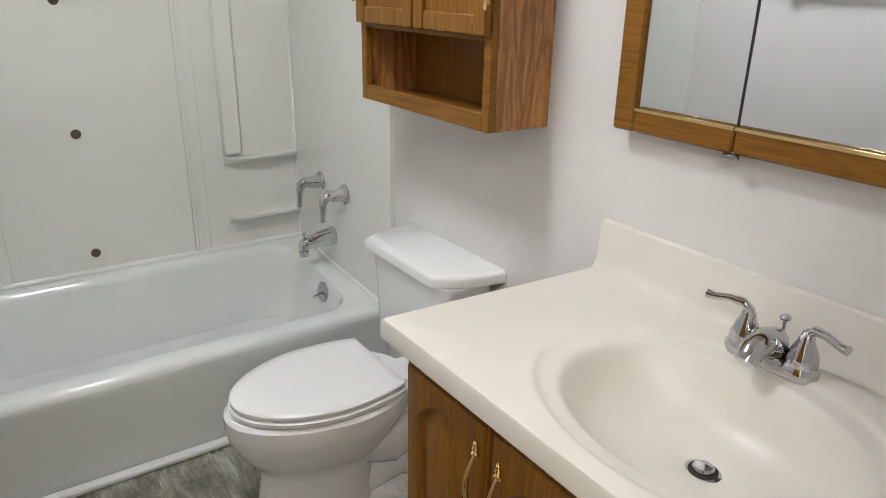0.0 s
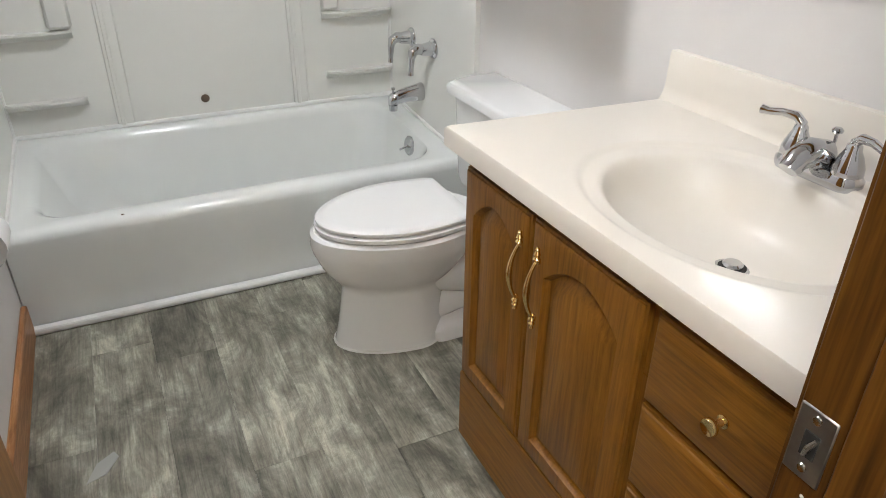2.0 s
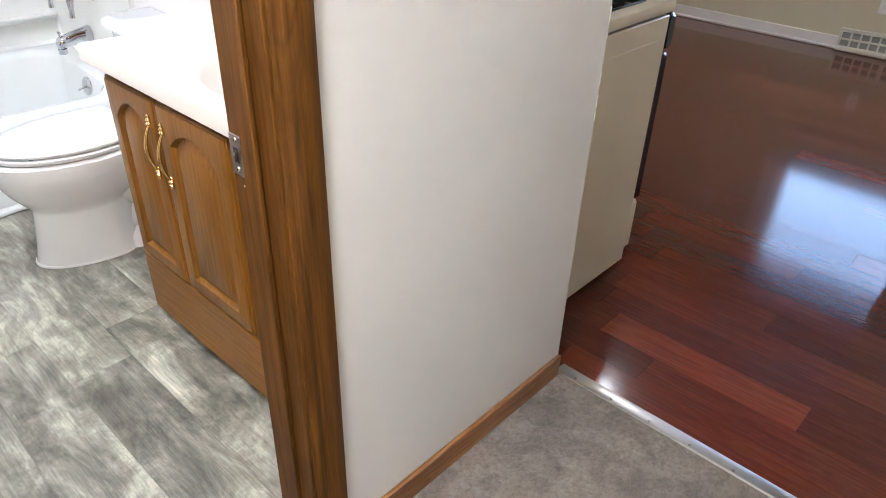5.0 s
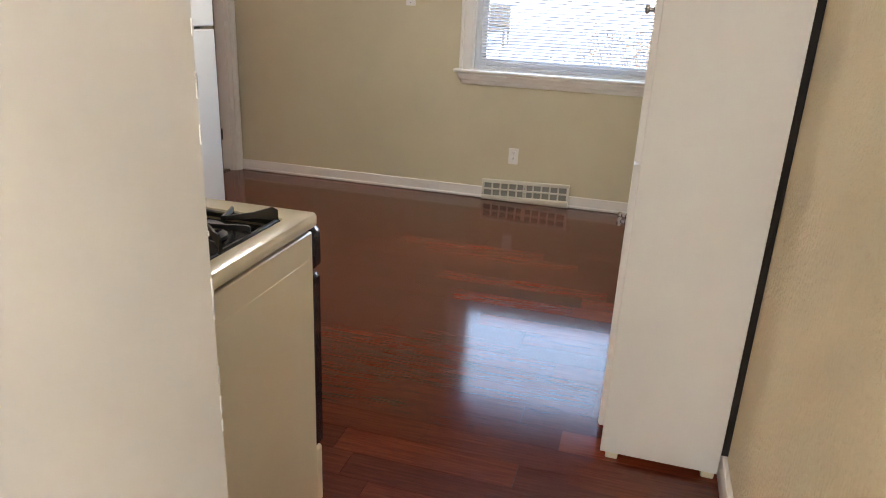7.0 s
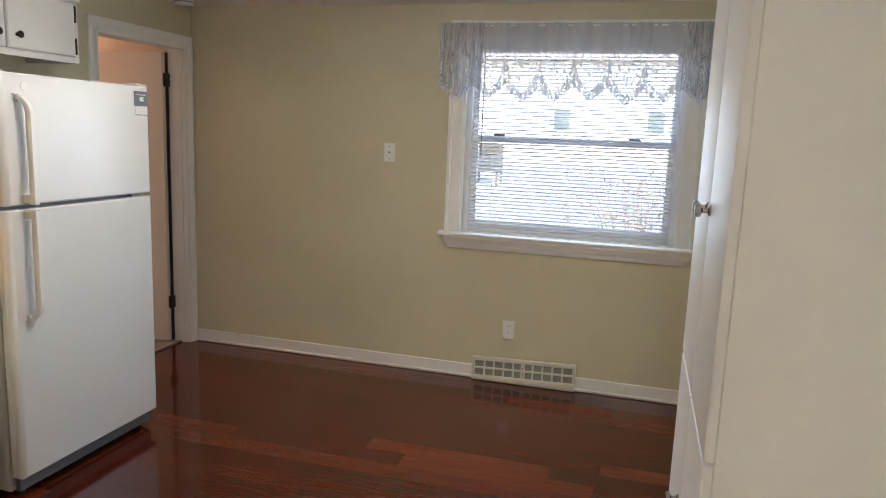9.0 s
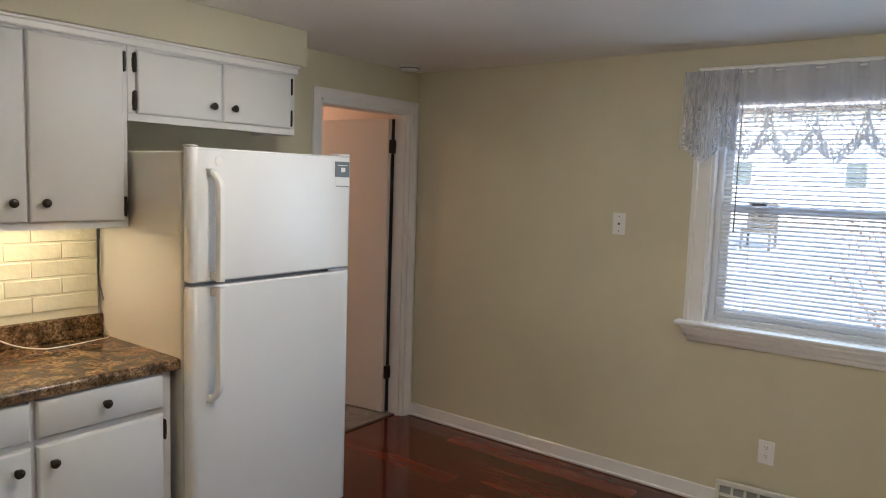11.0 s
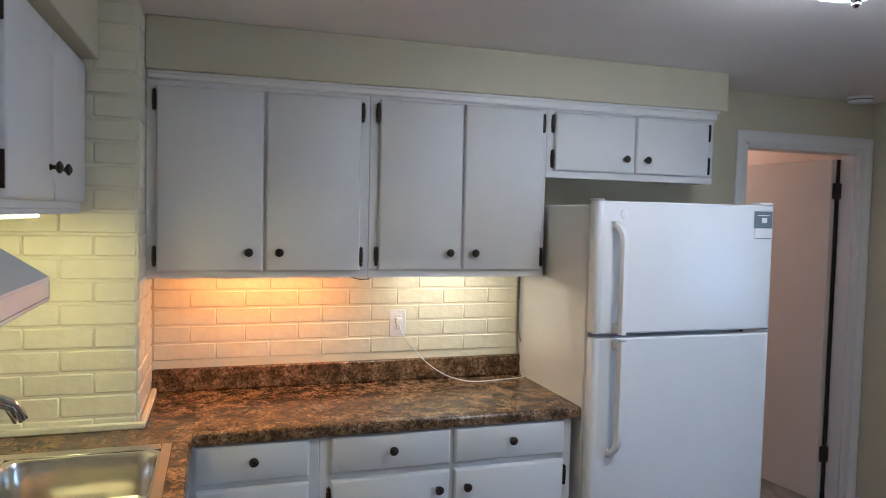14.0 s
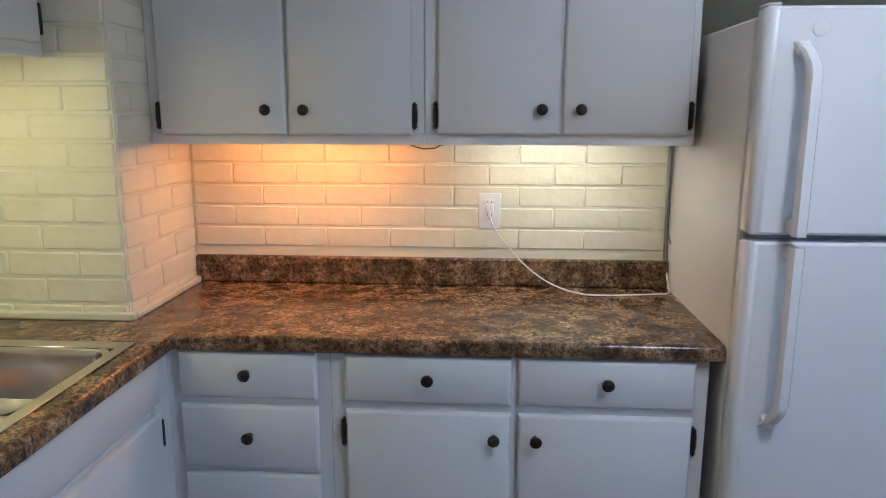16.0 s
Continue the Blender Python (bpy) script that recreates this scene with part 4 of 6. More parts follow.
def grate(parent, x0, x1, y0, y1):
    """A square cast grate: rim bars low in the tray, fingers rising to points over the burner."""
    b = Build()
    z = 0.904
    t = 0.0055
    for a0, a1, c0, c1 in ((x0, x1, y0, y0 + 2 * t), (x0, x1, y1 - 2 * t, y1)):
        b.box(a0, a1, c0, c1, z - 0.012, z + 0.004, 0.003)
    for a0, a1, c0, c1 in ((x0, x0 + 2 * t, y0, y1), (x1 - 2 * t, x1, y0, y1)):
        b.box(a0, a1, c0 + 0.01, c1 - 0.01, z - 0.0115, z + 0.0035, 0.003)
    cx, cy = (x0 + x1) / 2, (y0 + y1) / 2
    for px, py in ((x0, y0), (x1, y0), (x1, y1), (x0, y1)):
        sx, sy = (cx - px), (cy - py)
        rings = []
        for s, h0, h1, w in ((0.03, 0.0, 0.026, 0.004), (0.10, 0.006, 0.034, 0.0045), (0.35, 0.012, 0.026, 0.0045), (0.72, 0.014, 0.024, 0.004)):
            q = Vector((px + sx * s, py + sy * s, z))
            nrm = Vector((-sy, sx, 0)).normalized() * w
            rings.append([tuple(q + nrm + Vector((0, 0, h0))), tuple(q - nrm + Vector((0, 0, h0))), tuple(q - nrm * 0.5 + Vector((0, 0, h1))), tuple(q + nrm * 0.5 + Vector((0, 0, h1)))])
        b.loft(rings)
        b.box(px + sx * 0.02 - 0.004, px + sx * 0.02 + 0.004, py + sy * 0.02 - 0.004, py + sy * 0.02 + 0.004, 0.884, z, 0.001)
    # each finger turns back from the middle to the rim, as a hairpin
    for (px, py), (mx, my) in (((x0, y0), (cx, y0)), ((x1, y0), (x1, cy)), ((x1, y1), (cx, y1)), ((x0, y1), (x0, cy))):
        tip = Vector((px + (cx - px) * 0.72, py + (cy - py) * 0.72, 0))
        mid = Vector((mx + (cx - mx) * 0.04, my + (cy - my) * 0.04, 0))
        bend = tip.lerp(mid, 0.10) + (Vector((cx, cy, 0)) - (tip + mid) / 2) * 0.18
        path = [(tip, 0.014, 0.024), (bend, 0.014, 0.024), (tip.lerp(mid, 0.45) + (bend - tip) * 0.35, 0.013, 0.023), (tip.lerp(mid, 0.92), 0.010, 0.022), (mid, -0.010, 0.018)]
        rings = []
        for k, (q, h0, h1) in enumerate(path):
            d = path[min(k + 1, len(path) - 1)][0] - path[max(k - 1, 0)][0]
            nrm = Vector((-d.y, d.x, 0)).normalized() * 0.0038
            rings.append([(q.x + nrm.x, q.y + nrm.y, z + h0), (q.x - nrm.x, q.y - nrm.y, z + h0), (q.x - nrm.x * 0.6, q.y - nrm.y * 0.6, z + h1), (q.x + nrm.x * 0.6, q.y + nrm.y * 0.6, z + h1)])
        b.loft(rings)
    g = part("grate", b, black_iron, parent, "black cast-iron grate")
    part("burner", Build().lathe((cx, cy, 0.884), (0, 0, 1), [(0, 0.05), (0.006, 0.048), (0.008, 0.03), (0.018, 0.03), (0.02, 0.042), (0.026, 0.042), (0.029, 0.036)], 24), black_iron, g)


for x0, x1 in ((0.085, 0.322), (0.332, 0.570)):
    for y0, y1 in ((0.224, 0.466), (0.638, 0.88)):
        grate(st, x0, x1, y0, y1)

# ---- range hood ----
hood = thing("range_hood", (0.2, 0.67, 1.457), "white range hood with a sloped metal lip under the cabinet", "range hood")
prof = [(0.002, 1.61), (0.25, 1.61), (0.40, 1.510), (0.41, 1.503), (0.41, 1.459), (0.402, 1.454), (0.002, 1.454)]
part("shell", Build().loft([[(x, y, z) for x, z in prof] for y in (0.287, 1.055)]), fridge_white, hood)
part("band", bx(0.4102, 0.4115, 0.292, 1.050, 1.464, 1.498), plastic_white, hood)
part("trim_line", bx(0.4103, 0.4122, 1.0455, 1.0475, 1.468, 1.496), tag_grey, hood)
part("trim_line", bx(0.4103, 0.4122, 0.296, 1.047, 1.4655, 1.4675), tag_grey, hood)

# ---- bathroom: tub ----
tub = thing("bathtub", (-0.92, 2.4, 0.0), "white enamelled alcove bathtub with a plain apron", "bathtub")
TX0, TX1, TY0, TY1, TR = -1.688, -0.148, 2.02, 2.775, 0.388


rings = [rrect(TX0, TX1, TY0 + 0.018, TY1, 0.004, 0.0), rrect(TX0, TX1, TY0 + 0.014, TY1, 0.004, 0.06), rrect(TX0, TX1, TY0 + 0.008, TY1, 0.005, 0.22), rrect(TX0, TX1, TY0 + 0.003, TY1, 0.006, TR - 0.06), rrect(TX0, TX1, TY0 + 0.001, TY1, 0.006, TR - 0.03),
         rrect(TX0, TX1, TY0 + 0.004, TY1, 0.007, TR - 0.016), rrect(TX0 + 0.003, TX1 - 0.003, TY0 + 0.011, TY1 - 0.002, 0.009, TR - 0.006), rrect(TX0 + 0.008, TX1 - 0.008, TY0 + 0.022, TY1 - 0.005, 0.011, TR - 0.001), rrect(TX0 + 0.014, TX1 - 0.014, TY0 + 0.034, TY1 - 0.009, 0.012, TR),
         rrect(TX0 + 0.07, TX1 - 0.085, TY0 + 0.07, TY1 - 0.05, 0.11, TR + 0.001), rrect(TX0 + 0.085, TX1 - 0.097, TY0 + 0.083, TY1 - 0.062, 0.115, TR - 0.006), rrect(TX0 + 0.10, TX1 - 0.105, TY0 + 0.093, TY1 - 0.072, 0.12, TR - 0.03),
         rrect(TX0 + 0.16, TX1 - 0.13, TY0 + 0.115, TY1 - 0.095, 0.13, 0.20), rrect(TX0 + 0.24, TX1 - 0.16, TY0 + 0.14, TY1 - 0.12, 0.14, 0.09), rrect(TX0 + 0.31, TX1 - 0.21, TY0 + 0.19, TY1 - 0.17, 0.13, 0.055), rrect(TX0 + 0.42, TX1 - 0.30, TY0 + 0.26, TY1 - 0.24, 0.08, 0.05)]
rings = [[(x, y, z - 0.052 * (TY1 - y) / (TY1 - TY0) * min(1.0, max(0.0, (z - 0.06) / 0.28))) for x, y, z in r] for r in rings]
part("shell", Build().loft(rings), tub_enamel, tub)
ov = Build().lathe((TX1 - 0.110, 2.334, 0.300), (-1, 0, 0.12), [(0, 0.040), (0.006, 0.040), (0.012, 0.034), (0.014, 0.012)], 28)
plate = part("overflow_plate", ov, chrome, tub, "chrome overflow plate with trip lever")
part("trip_lever", Build().tube([(TX1 - 0.120, 2.334, 0.302), (TX1 - 0.143, 2.330, 0.296), (TX1 - 0.158, 2.326, 0.293)], [0.005, 0.004, 0.005]), chrome, plate)
part("chip", Build().lathe((-1.352, 2.045, TR - 0.0495), (0, 0, 1), [(0, 0.0055), (0.001, 0.004)], 8), rust_brown, tub, "chipped enamel spot")
part("foot_caulk", bx(TX0, -0.16, 1.995, 2.03, 0.0, 0.022, c=0.006), caulk_white, tub, "white trim strip along the floor")

# ---- tub surround ----
sr = thing("tub_surround", (-0.92, 2.77, TR), "white plastic tub surround with corner shelves", "tub surround")
SB = 2.776
part("back_panel", bx(-1.255, -0.605, SB - 0.008, SB, TR + 0.002, 1.95, c=0.003), surround_white, sr)
for x0, x1 in ((-0.612, -0.548), (-1.312, -1.248)):
    part("joint_strip", Build().box(x0, x1, SB - 0.016, SB - 0.0082, TR + 0.002, 1.95, 0.004).box(x0 + 0.014, x0 + 0.03, SB - 0.021, SB - 0.0162, TR + 0.002, 1.95, 0.002), surround_white, sr)


def shelf_ledge(x0, x1, z, d=0.055):
    rows = []
    for k in range(13):
        t = k / 12
        x = x0 + (x1 - x0) * t
        dd = d * (1 - abs(2 * t - 1) ** 6 * 0.55)
        rows.append([(x, SB - 0.012, z - 0.03), (x, SB - 0.012 - dd * 0.6, z - 0.014), (x, SB - 0.012 - dd, z - 0.004), (x, SB - 0.012 - dd, z + 0.004), (x, SB - 0.012 - dd + 0.008, z + 0.002), (x, SB - 0.012, z)])
    return Build().loft(rows)


for side in (0, 1):
    a, b_ = (-0.553, -0.165) if side else (-1.672, -1.307)
    cpan = Build().box(a, b_, SB - 0.012, SB - 0.0005, TR + 0.002, 1.95, 0.003)
    na, nb = (-0.395, -0.172) if side else (-1.668, -1.47)
    if side:
        cpan.box(a + 0.082, na, SB - 0.04, SB - 0.0125, 0.775, 1.95, 0.01)
    else:
        cpan.box(nb, b_ - 0.082, SB - 0.04, SB - 0.0125, 0.775, 1.95, 0.01)
    cp = part("corner_panel", cpan, surround_white, sr)
    la, lb = (-0.468, -0.165) if side else (-1.672, -1.395)
    part("shelf", shelf_ledge(la, lb, 0.768), surround_white, cp)
    part("shelf", shelf_ledge(la + 0.005, lb - 0.0, 0.522), surround_white, cp)
for x0, x1 in ((-0.164, -0.1465), (-1.6895, -1.673)):
    side = [(1.978, TR - 0.056), (SB - 0.001, TR - 0.002), (SB - 0.001, 1.95), (1.978, 1.95)]
    part("end_panel", Build().loft([[(x, y, z) for y, z in side] for x in (x0, x1)]), surround_white, sr)
part("caulk", Build().tube([(-1.672, SB - 0.014, TR + 0.004), (-0.92, SB - 0.012, TR + 0.005), (-0.165, SB - 0.014, TR + 0.004)], 0.011, 8), caulk_white, sr)
for xw in (-0.166, -1.671):
    part("caulk", Build().tube([(xw, SB - 0.014, TR + 0.004), (xw, 2.40, TR - 0.022), (xw, 1.99, TR - 0.048)], 0.008, 8), caulk_white, sr)
    part("caulk", Build().tube([(xw, SB - 0.014, TR + 0.006), (xw, SB - 0.014, 1.95)], 0.007, 8), caulk_white, sr)
for zb in (0.463, 0.908, 1.352):
    part("bolt_cap", Build().lathe((-0.972, SB - 0.008, zb), (0, -1, 0), [(0, 0.017), (0.003, 0.016), (0.005, 0.010), (0.0055, 0.004)], 16), rust_brown, sr, "dark screw cap")


def lever(y, z):
    h = thing("bath_tap", (-0.165, y, z), "chrome lever handle on the tub wall", "tap", "tub taps")
    part("flange", Build().lathe((-0.1645, y, z), (-1, 0, 0), [(0, 0.038), (0.004, 0.038), (0.010, 0.034), (0.014, 0.027), (0.03, 0.025), (0.055, 0.021)], 24), chrome, h)
    part("lever", Build().tube([(-0.205, y, z), (-0.232, y, z + 0.004), (-0.252, y - 0.002, z - 0.006), (-0.258, y - 0.003, z - 0.03), (-0.26, y - 0.003, z - 0.07), (-0.262, y - 0.003, z - 0.092)], [0.021, 0.0215, 0.019, 0.013, 0.0095, 0.0105], 12), chrome, h)


lever(2.520, 0.688)
lever(2.311, 0.685)
sp = thing("bath_spout", (-0.165, 2.424, 0.455), "chrome tub spout with a diverter pin", "tap", "tub taps")


def spout_ring(x, zt, zb, w, n=18):
    """An oval section across the spout, from the bottom zb to the top zt."""
    zc, h = (zt + zb) / 2, (zt - zb) / 2
    return [(x, 2.424 + w * math.cos(a), zc + h * math.sin(a)) for a in (2 * math.pi * k / n for k in range(n))]


part("body", Build().loft([spout_ring(-0.1645, 0.526, 0.452, 0.034), spout_ring(-0.172, 0.527, 0.451, 0.035), spout_ring(-0.195, 0.521, 0.452, 0.031), spout_ring(-0.235, 0.514, 0.454, 0.028), spout_ring(-0.275, 0.504, 0.448, 0.025), spout_ring(-0.298, 0.497, 0.440, 0.023), spout_ring(-0.307, 0.488, 0.441, 0.018)]), chrome, sp)
part("diverter", Build().lathe((-0.291, 2.424, 0.499), (0, 0, 1), [(0, 0.004), (0.010, 0.004), (0.012, 0.008), (0.02, 0.007)], 10), chrome, sp)
part("outlet", Build().lathe((-0.292, 2.424, 0.448), (0, 0, -1), [(0, 0.019), (0.022, 0.018), (0.022, 0.014), (0.004, 0.013)], 14), chrome, sp)

# ---- toilet ----
tl = thing("toilet", (-0.55, 1.62, 0.0), "white two-piece toilet with a closed lid", "toilet")
TCY, TKY = 1.58, 1.612


def egg(cx, front, back, b, z, n=40):
    """An egg outline: long towards -x."""
    out = []
    for k in range(n):
        t = 2 * math.pi * k / n
        c, s = math.cos(t), math.sin(t)
        out.append((cx + (back if c > 0 else front) * c, TCY + b * s * (1 - 0.08 * (c < 0) * abs(c)), z))
    return out


bowl = [egg(-0.60, 0.232, 0.120, 0.137, 0.0), egg(-0.60, 0.230, 0.120, 0.136, 0.012), egg(-0.60, 0.218, 0.118, 0.128, 0.06), egg(-0.60, 0.207, 0.116, 0.122, 0.13), egg(-0.60, 0.200, 0.118, 0.119, 0.185), egg(-0.60, 0.203, 0.125, 0.121, 0.205), egg(-0.595, 0.231, 0.150, 0.140, 0.230), egg(-0.592, 0.258, 0.178, 0.157, 0.262), egg(-0.590, 0.277, 0.205, 0.171, 0.296), egg(-0.59, 0.287, 0.225, 0.180, 0.322), egg(-0.59, 0.293, 0.235, 0.185, 0.344), egg(-0.59, 0.291, 0.235, 0.184, 0.380), egg(-0.59, 0.280, 0.23, 0.175, 0.389), egg(-0.59, 0.22, 0.18, 0.12, 0.390)]
part("bowl", Build().loft(bowl), porcelain, tl)
trap = [(-0.56, 0.235, 0.058), (-0.50, 0.205, 0.062), (-0.44, 0.185, 0.064), (-0.385, 0.205, 0.062), (-0.345, 0.245, 0.058), (-0.30, 0.275, 0.056)]
part("trapway", Build().tube([(x, TCY - 0.052, z) for x, z, _ in trap], [w for *_, w in trap], 16), porcelain, tl)
low = [(-0.53, 0.085, 0.050), (-0.47, 0.105, 0.054), (-0.41, 0.115, 0.056), (-0.34, 0.095, 0.056), (-0.28, 0.06, 0.052)]
part("trap_outlet", Build().tube([(x, TCY - 0.048, z) for x, z, _ in low], [w for *_, w in low], 16), porcelain, tl)
part("foot_flange", Build().loft([rrect(-0.56, -0.20, TCY - 0.138, TCY + 0.138, 0.04, 0.0), rrect(-0.56, -0.20, TCY - 0.136, TCY + 0.136, 0.04, 0.030), rrect(-0.55, -0.20, TCY - 0.124, TCY + 0.124, 0.04, 0.048), rrect(-0.54, -0.20, TCY - 0.09, TCY + 0.09, 0.04, 0.062)]), porcelain, tl)
part("rear_deck", bx(-0.42, -0.17, TCY - 0.085, TCY + 0.085, 0.0, 0.372, c=0.03), porcelain, tl)


def lid_ring(z, i):
    out = []
    for x, y, _ in egg(-0.615, 0.245 - i, 0.33 - i, 0.172 - i, z, 64):
        out.append((min(x, -0.438 - i), y, z))
    return out


part("seat", Build().loft([lid_ring(0.3925, 0.004), lid_ring(0.395, -0.005), lid_ring(0.406, -0.006), lid_ring(0.409, 0.0), lid_ring(0.409, 0.03)]), plastic_white, tl)
part("lid", Build().loft([lid_ring(0.4145, 0.03), lid_ring(0.4135, 0.004), lid_ring(0.416, -0.002), lid_ring(0.424, -0.002), lid_ring(0.429, 0.004), lid_ring(0.4305, 0.03), lid_ring(0.4315, 0.12)]), plastic_white, tl)
for y in (TCY - 0.10, TCY + 0.10):
    part("seat_bumper", bx(-0.79, -0.77, y - 0.01, y + 0.01, 0.4088, 0.4137, c=0.001), rubber_grey, tl)
for y in (TCY - 0.075, TCY + 0.075):
    part("seat_hinge", bx(-0.435, -0.40, y - 0.02, y + 0.02, 0.384, 0.397, c=0.004), plastic_white, tl)
tk = [rrect(-0.312, -0.152, TKY - 0.175, TKY + 0.20, 0.045, 0.372), rrect(-0.316, -0.152, TKY - 0.187, TKY + 0.208, 0.045, 0.40), rrect(-0.326, -0.150, TKY - 0.196, TKY + 0.222, 0.05, 0.664)]
part("tank", Build().loft(tk), porcelain, tl)


def lid_oct(z, i):
    x0, x1, y0, y1 = -0.344 + i, -0.148, 1.386 + i, 1.868 - i
    return [(x1, y0, z), (x1, y1, z), (x1 - 0.10, y1 - 0.004, z), (x0 + 0.03, y1 - 0.022, z), (x0, y1 - 0.045, z), (x0, y0 + 0.082, z), (x0 + 0.012, y0 + 0.066, z), (x0 + 0.075, y0 + 0.028, z), (x0 + 0.13, y0 + 0.008, z)]


part("tank_lid", Build().loft([lid_oct(0.6645, 0.006), lid_oct(0.668, 0.0), lid_oct(0.690, 0.0), lid_oct(0.698, 0.004), lid_oct(0.703, 0.012)]), porcelain, tl)
part("bolt_cap", Build().lathe((-0.43, TCY - 0.112, 0.046), (0, 0, 1), [(0, 0.017), (0.008, 0.016), (0.016, 0.009)], 16), plastic_white, tl)
part("caulk_line", Build().loft([egg(-0.60, 0.237, 0.122, 0.142, 0.0), egg(-0.60, 0.234, 0.122, 0.139, 0.006)]), caulk_white, tl, "yellowed caulk round the foot")

# ---- vanity ----
vn = thing("vanity", (-0.41, 0.6, 0.0), "golden-oak vanity cabinet with arched doors and three drawers", "vanity")
VX = -0.668
part("body", Build().box(VX, -0.147, 0.122, 1.043, 0.075, 0.64, 0.002).box(VX, VX + 0.018, 0.122, 1.043, 0.6402, 0.7915).box(VX + 0.0182, -0.147, 1.027, 1.043, 0.6402, 0.7915).box(VX + 0.0182, -0.147, 0.122, 0.136, 0.6402, 0.7915).box(VX + 0.05, -0.147, 0.122, 1.0, 0.0, 0.0745), oak_v, vn, "golden oak carcass")
part("base_panel", bx(VX - 0.0105, VX - 0.0005, 0.122, 1.043, 0.035, 0.232, c=0.003), oak_h, vn)


def arch(u0, u1, v0, v1, rise, n=10, depth=0.0):
    """Outline from the lower left, with a cathedral arch along the top."""
    pts = [(u0 + (u1 - u0) * k / n, v0) for k in range(n)] + [(u1, v0 + (v1 - rise - v0) * k / n) for k in range(n)]
    for k in range(n):
        t = k / n
        s = abs(2 * t - 1)
        pts.append((u1 + (u0 - u1) * t, v1 - rise + (rise * (1 - s * s) if rise else 0)))
    pts += [(u0, v1 - rise + (v0 - (v1 - rise)) * k / n) for k in range(n)]
    return [(VX - depth, u, v) for u, v in pts]


def oak_front(name, y0, y1, z0, z1, rise, inset, parent):
    t = 0.018
    rg = [arch(y0, y1, z0, z1, 0, depth=0.0005), arch(y0, y1, z0, z1, 0, depth=t * 0.6), arch(y0 + 0.004, y1 - 0.004, z0 + 0.004, z1 - 0.004, 0, depth=t * 0.68), arch(y0 + 0.005, y1 - 0.005, z0 + 0.005, z1 - 0.005, 0, depth=t * 0.86), arch(y0 + 0.010, y1 - 0.010, z0 + 0.010, z1 - 0.010, 0, depth=t)]
    if inset:
        i = inset
        rg += [arch(y0 + i, y1 - i, z0 + i, z1 - i, rise, depth=t), arch(y0 + i + 0.006, y1 - i - 0.006, z0 + i + 0.006, z1 - i - 0.006, rise, depth=t - 0.014), arch(y0 + i + 0.011, y1 - i - 0.011, z0 + i + 0.011, z1 - i - 0.011, rise, depth=t - 0.014), arch(y0 + i + 0.034, y1 - i - 0.034, z0 + i + 0.034, z1 - i - 0.034, rise * 0.9, depth=t - 0.001)]
    return part(name, Build().loft(rg), oak_v if name == "door" else oak_h, parent)


def brass_pull(parent, y, z0, z1):
    x = VX - 0.018
    n, pts, rad = 16, [], []
    for k in range(n + 1):
        t = k / n
        pts.append((x - 0.004 - 0.018 * math.sin(math.pi * t) ** 0.8, y, z0 + (z1 - z0) * t))
        rad.append(0.0032 + 0.0022 * math.sin(math.pi * t) ** 2)
    b = Build().tube(pts, rad, 10)
    for z, s in ((z0, -1), (z1, 1)):
        b.lathe((x, y, z), (-1, 0, 0), [(0, 0.007), (0.003, 0.007), (0.006, 0.004)], 12)
        b.lathe((x - 0.004, y, z), (0, 0, s), [(0, 0.0045), (0.005, 0.0078), (0.010, 0.0042), (0.014, 0.0068), (0.020, 0.0036), (0.024, 0.0044), (0.029, 0.001)], 12)
    part("pull", b, brass, parent, "polished brass pull")


d1 = oak_front("door", 0.780, 1.028, 0.245, 0.765, 0.05, 0.042, vn)
brass_pull(d1, 0.802, 0.585, 0.700)
d2 = oak_front("door", 0.472, 0.770, 0.245, 0.765, 0.05, 0.046, vn)
brass_pull(d2, 0.742, 0.578, 0.695)
for z0, z1 in ((0.612, 0.765), (0.445, 0.602), (0.268, 0.435)):
    dw = oak_front("drawer", 0.150, 0.452, z0, z1, 0, 0, vn)
    zc, yc = (z0 + z1) / 2, 0.308
    kb = Build().lathe((VX - 0.018, yc, zc), (-1, 0, 0), [(0, 0.0095), (0.002, 0.0095), (0.004, 0.0055), (0.013, 0.0050), (0.017, 0.0095), (0.021, 0.0125), (0.025, 0.0130), (0.0275, 0.0115), (0.0262, 0.0085), (0.0255, 0.004)], 20)
    part("round_knob", kb, brass, dw, "round polished brass knob")

# vanity top: rectangle blended into an oval basin
vt = thing("basin_counter", (-0.42, 0.6, 0.80), "cream cultured-marble top with a moulded oval basin", "basin")
BX, BY, BA, BB = -0.455, 0.562, 0.176, 0.232
X0, X1, Y0, Y1 = -0.708, -0.148, 0.113, 1.082
angs = sorted({round(2 * math.pi * k / 72, 5) for k in range(72)} | {round(math.atan2(y - BY, x - BX) % (2 * math.pi), 5) for x in (X0, X1) for y in (Y0, Y1)})


def rect_ring(i, z):
    out = []
    for a in angs:
        c, s = math.cos(a), math.sin(a)
        tx = ((X1 - i if c > 0 else X0 + i) - BX) / c if abs(c) > 1e-6 else 1e9
        ty = ((Y1 - i if s > 0 else Y0 + i) - BY) / s if abs(s) > 1e-6 else 1e9
        t = min(tx, ty)
        out.append((BX + t * c, BY + t * s, z))
    return out


def oval(k, z, ox=0.0):
    out = []
    for a in angs:
        c, s = math.cos(a), math.sin(a)
        r = 1 / math.sqrt((c / (BA * k)) ** 2 + (s / (BB * k)) ** 2)
        out.append((BX + ox + r * c, BY + r * s, z))
    return out


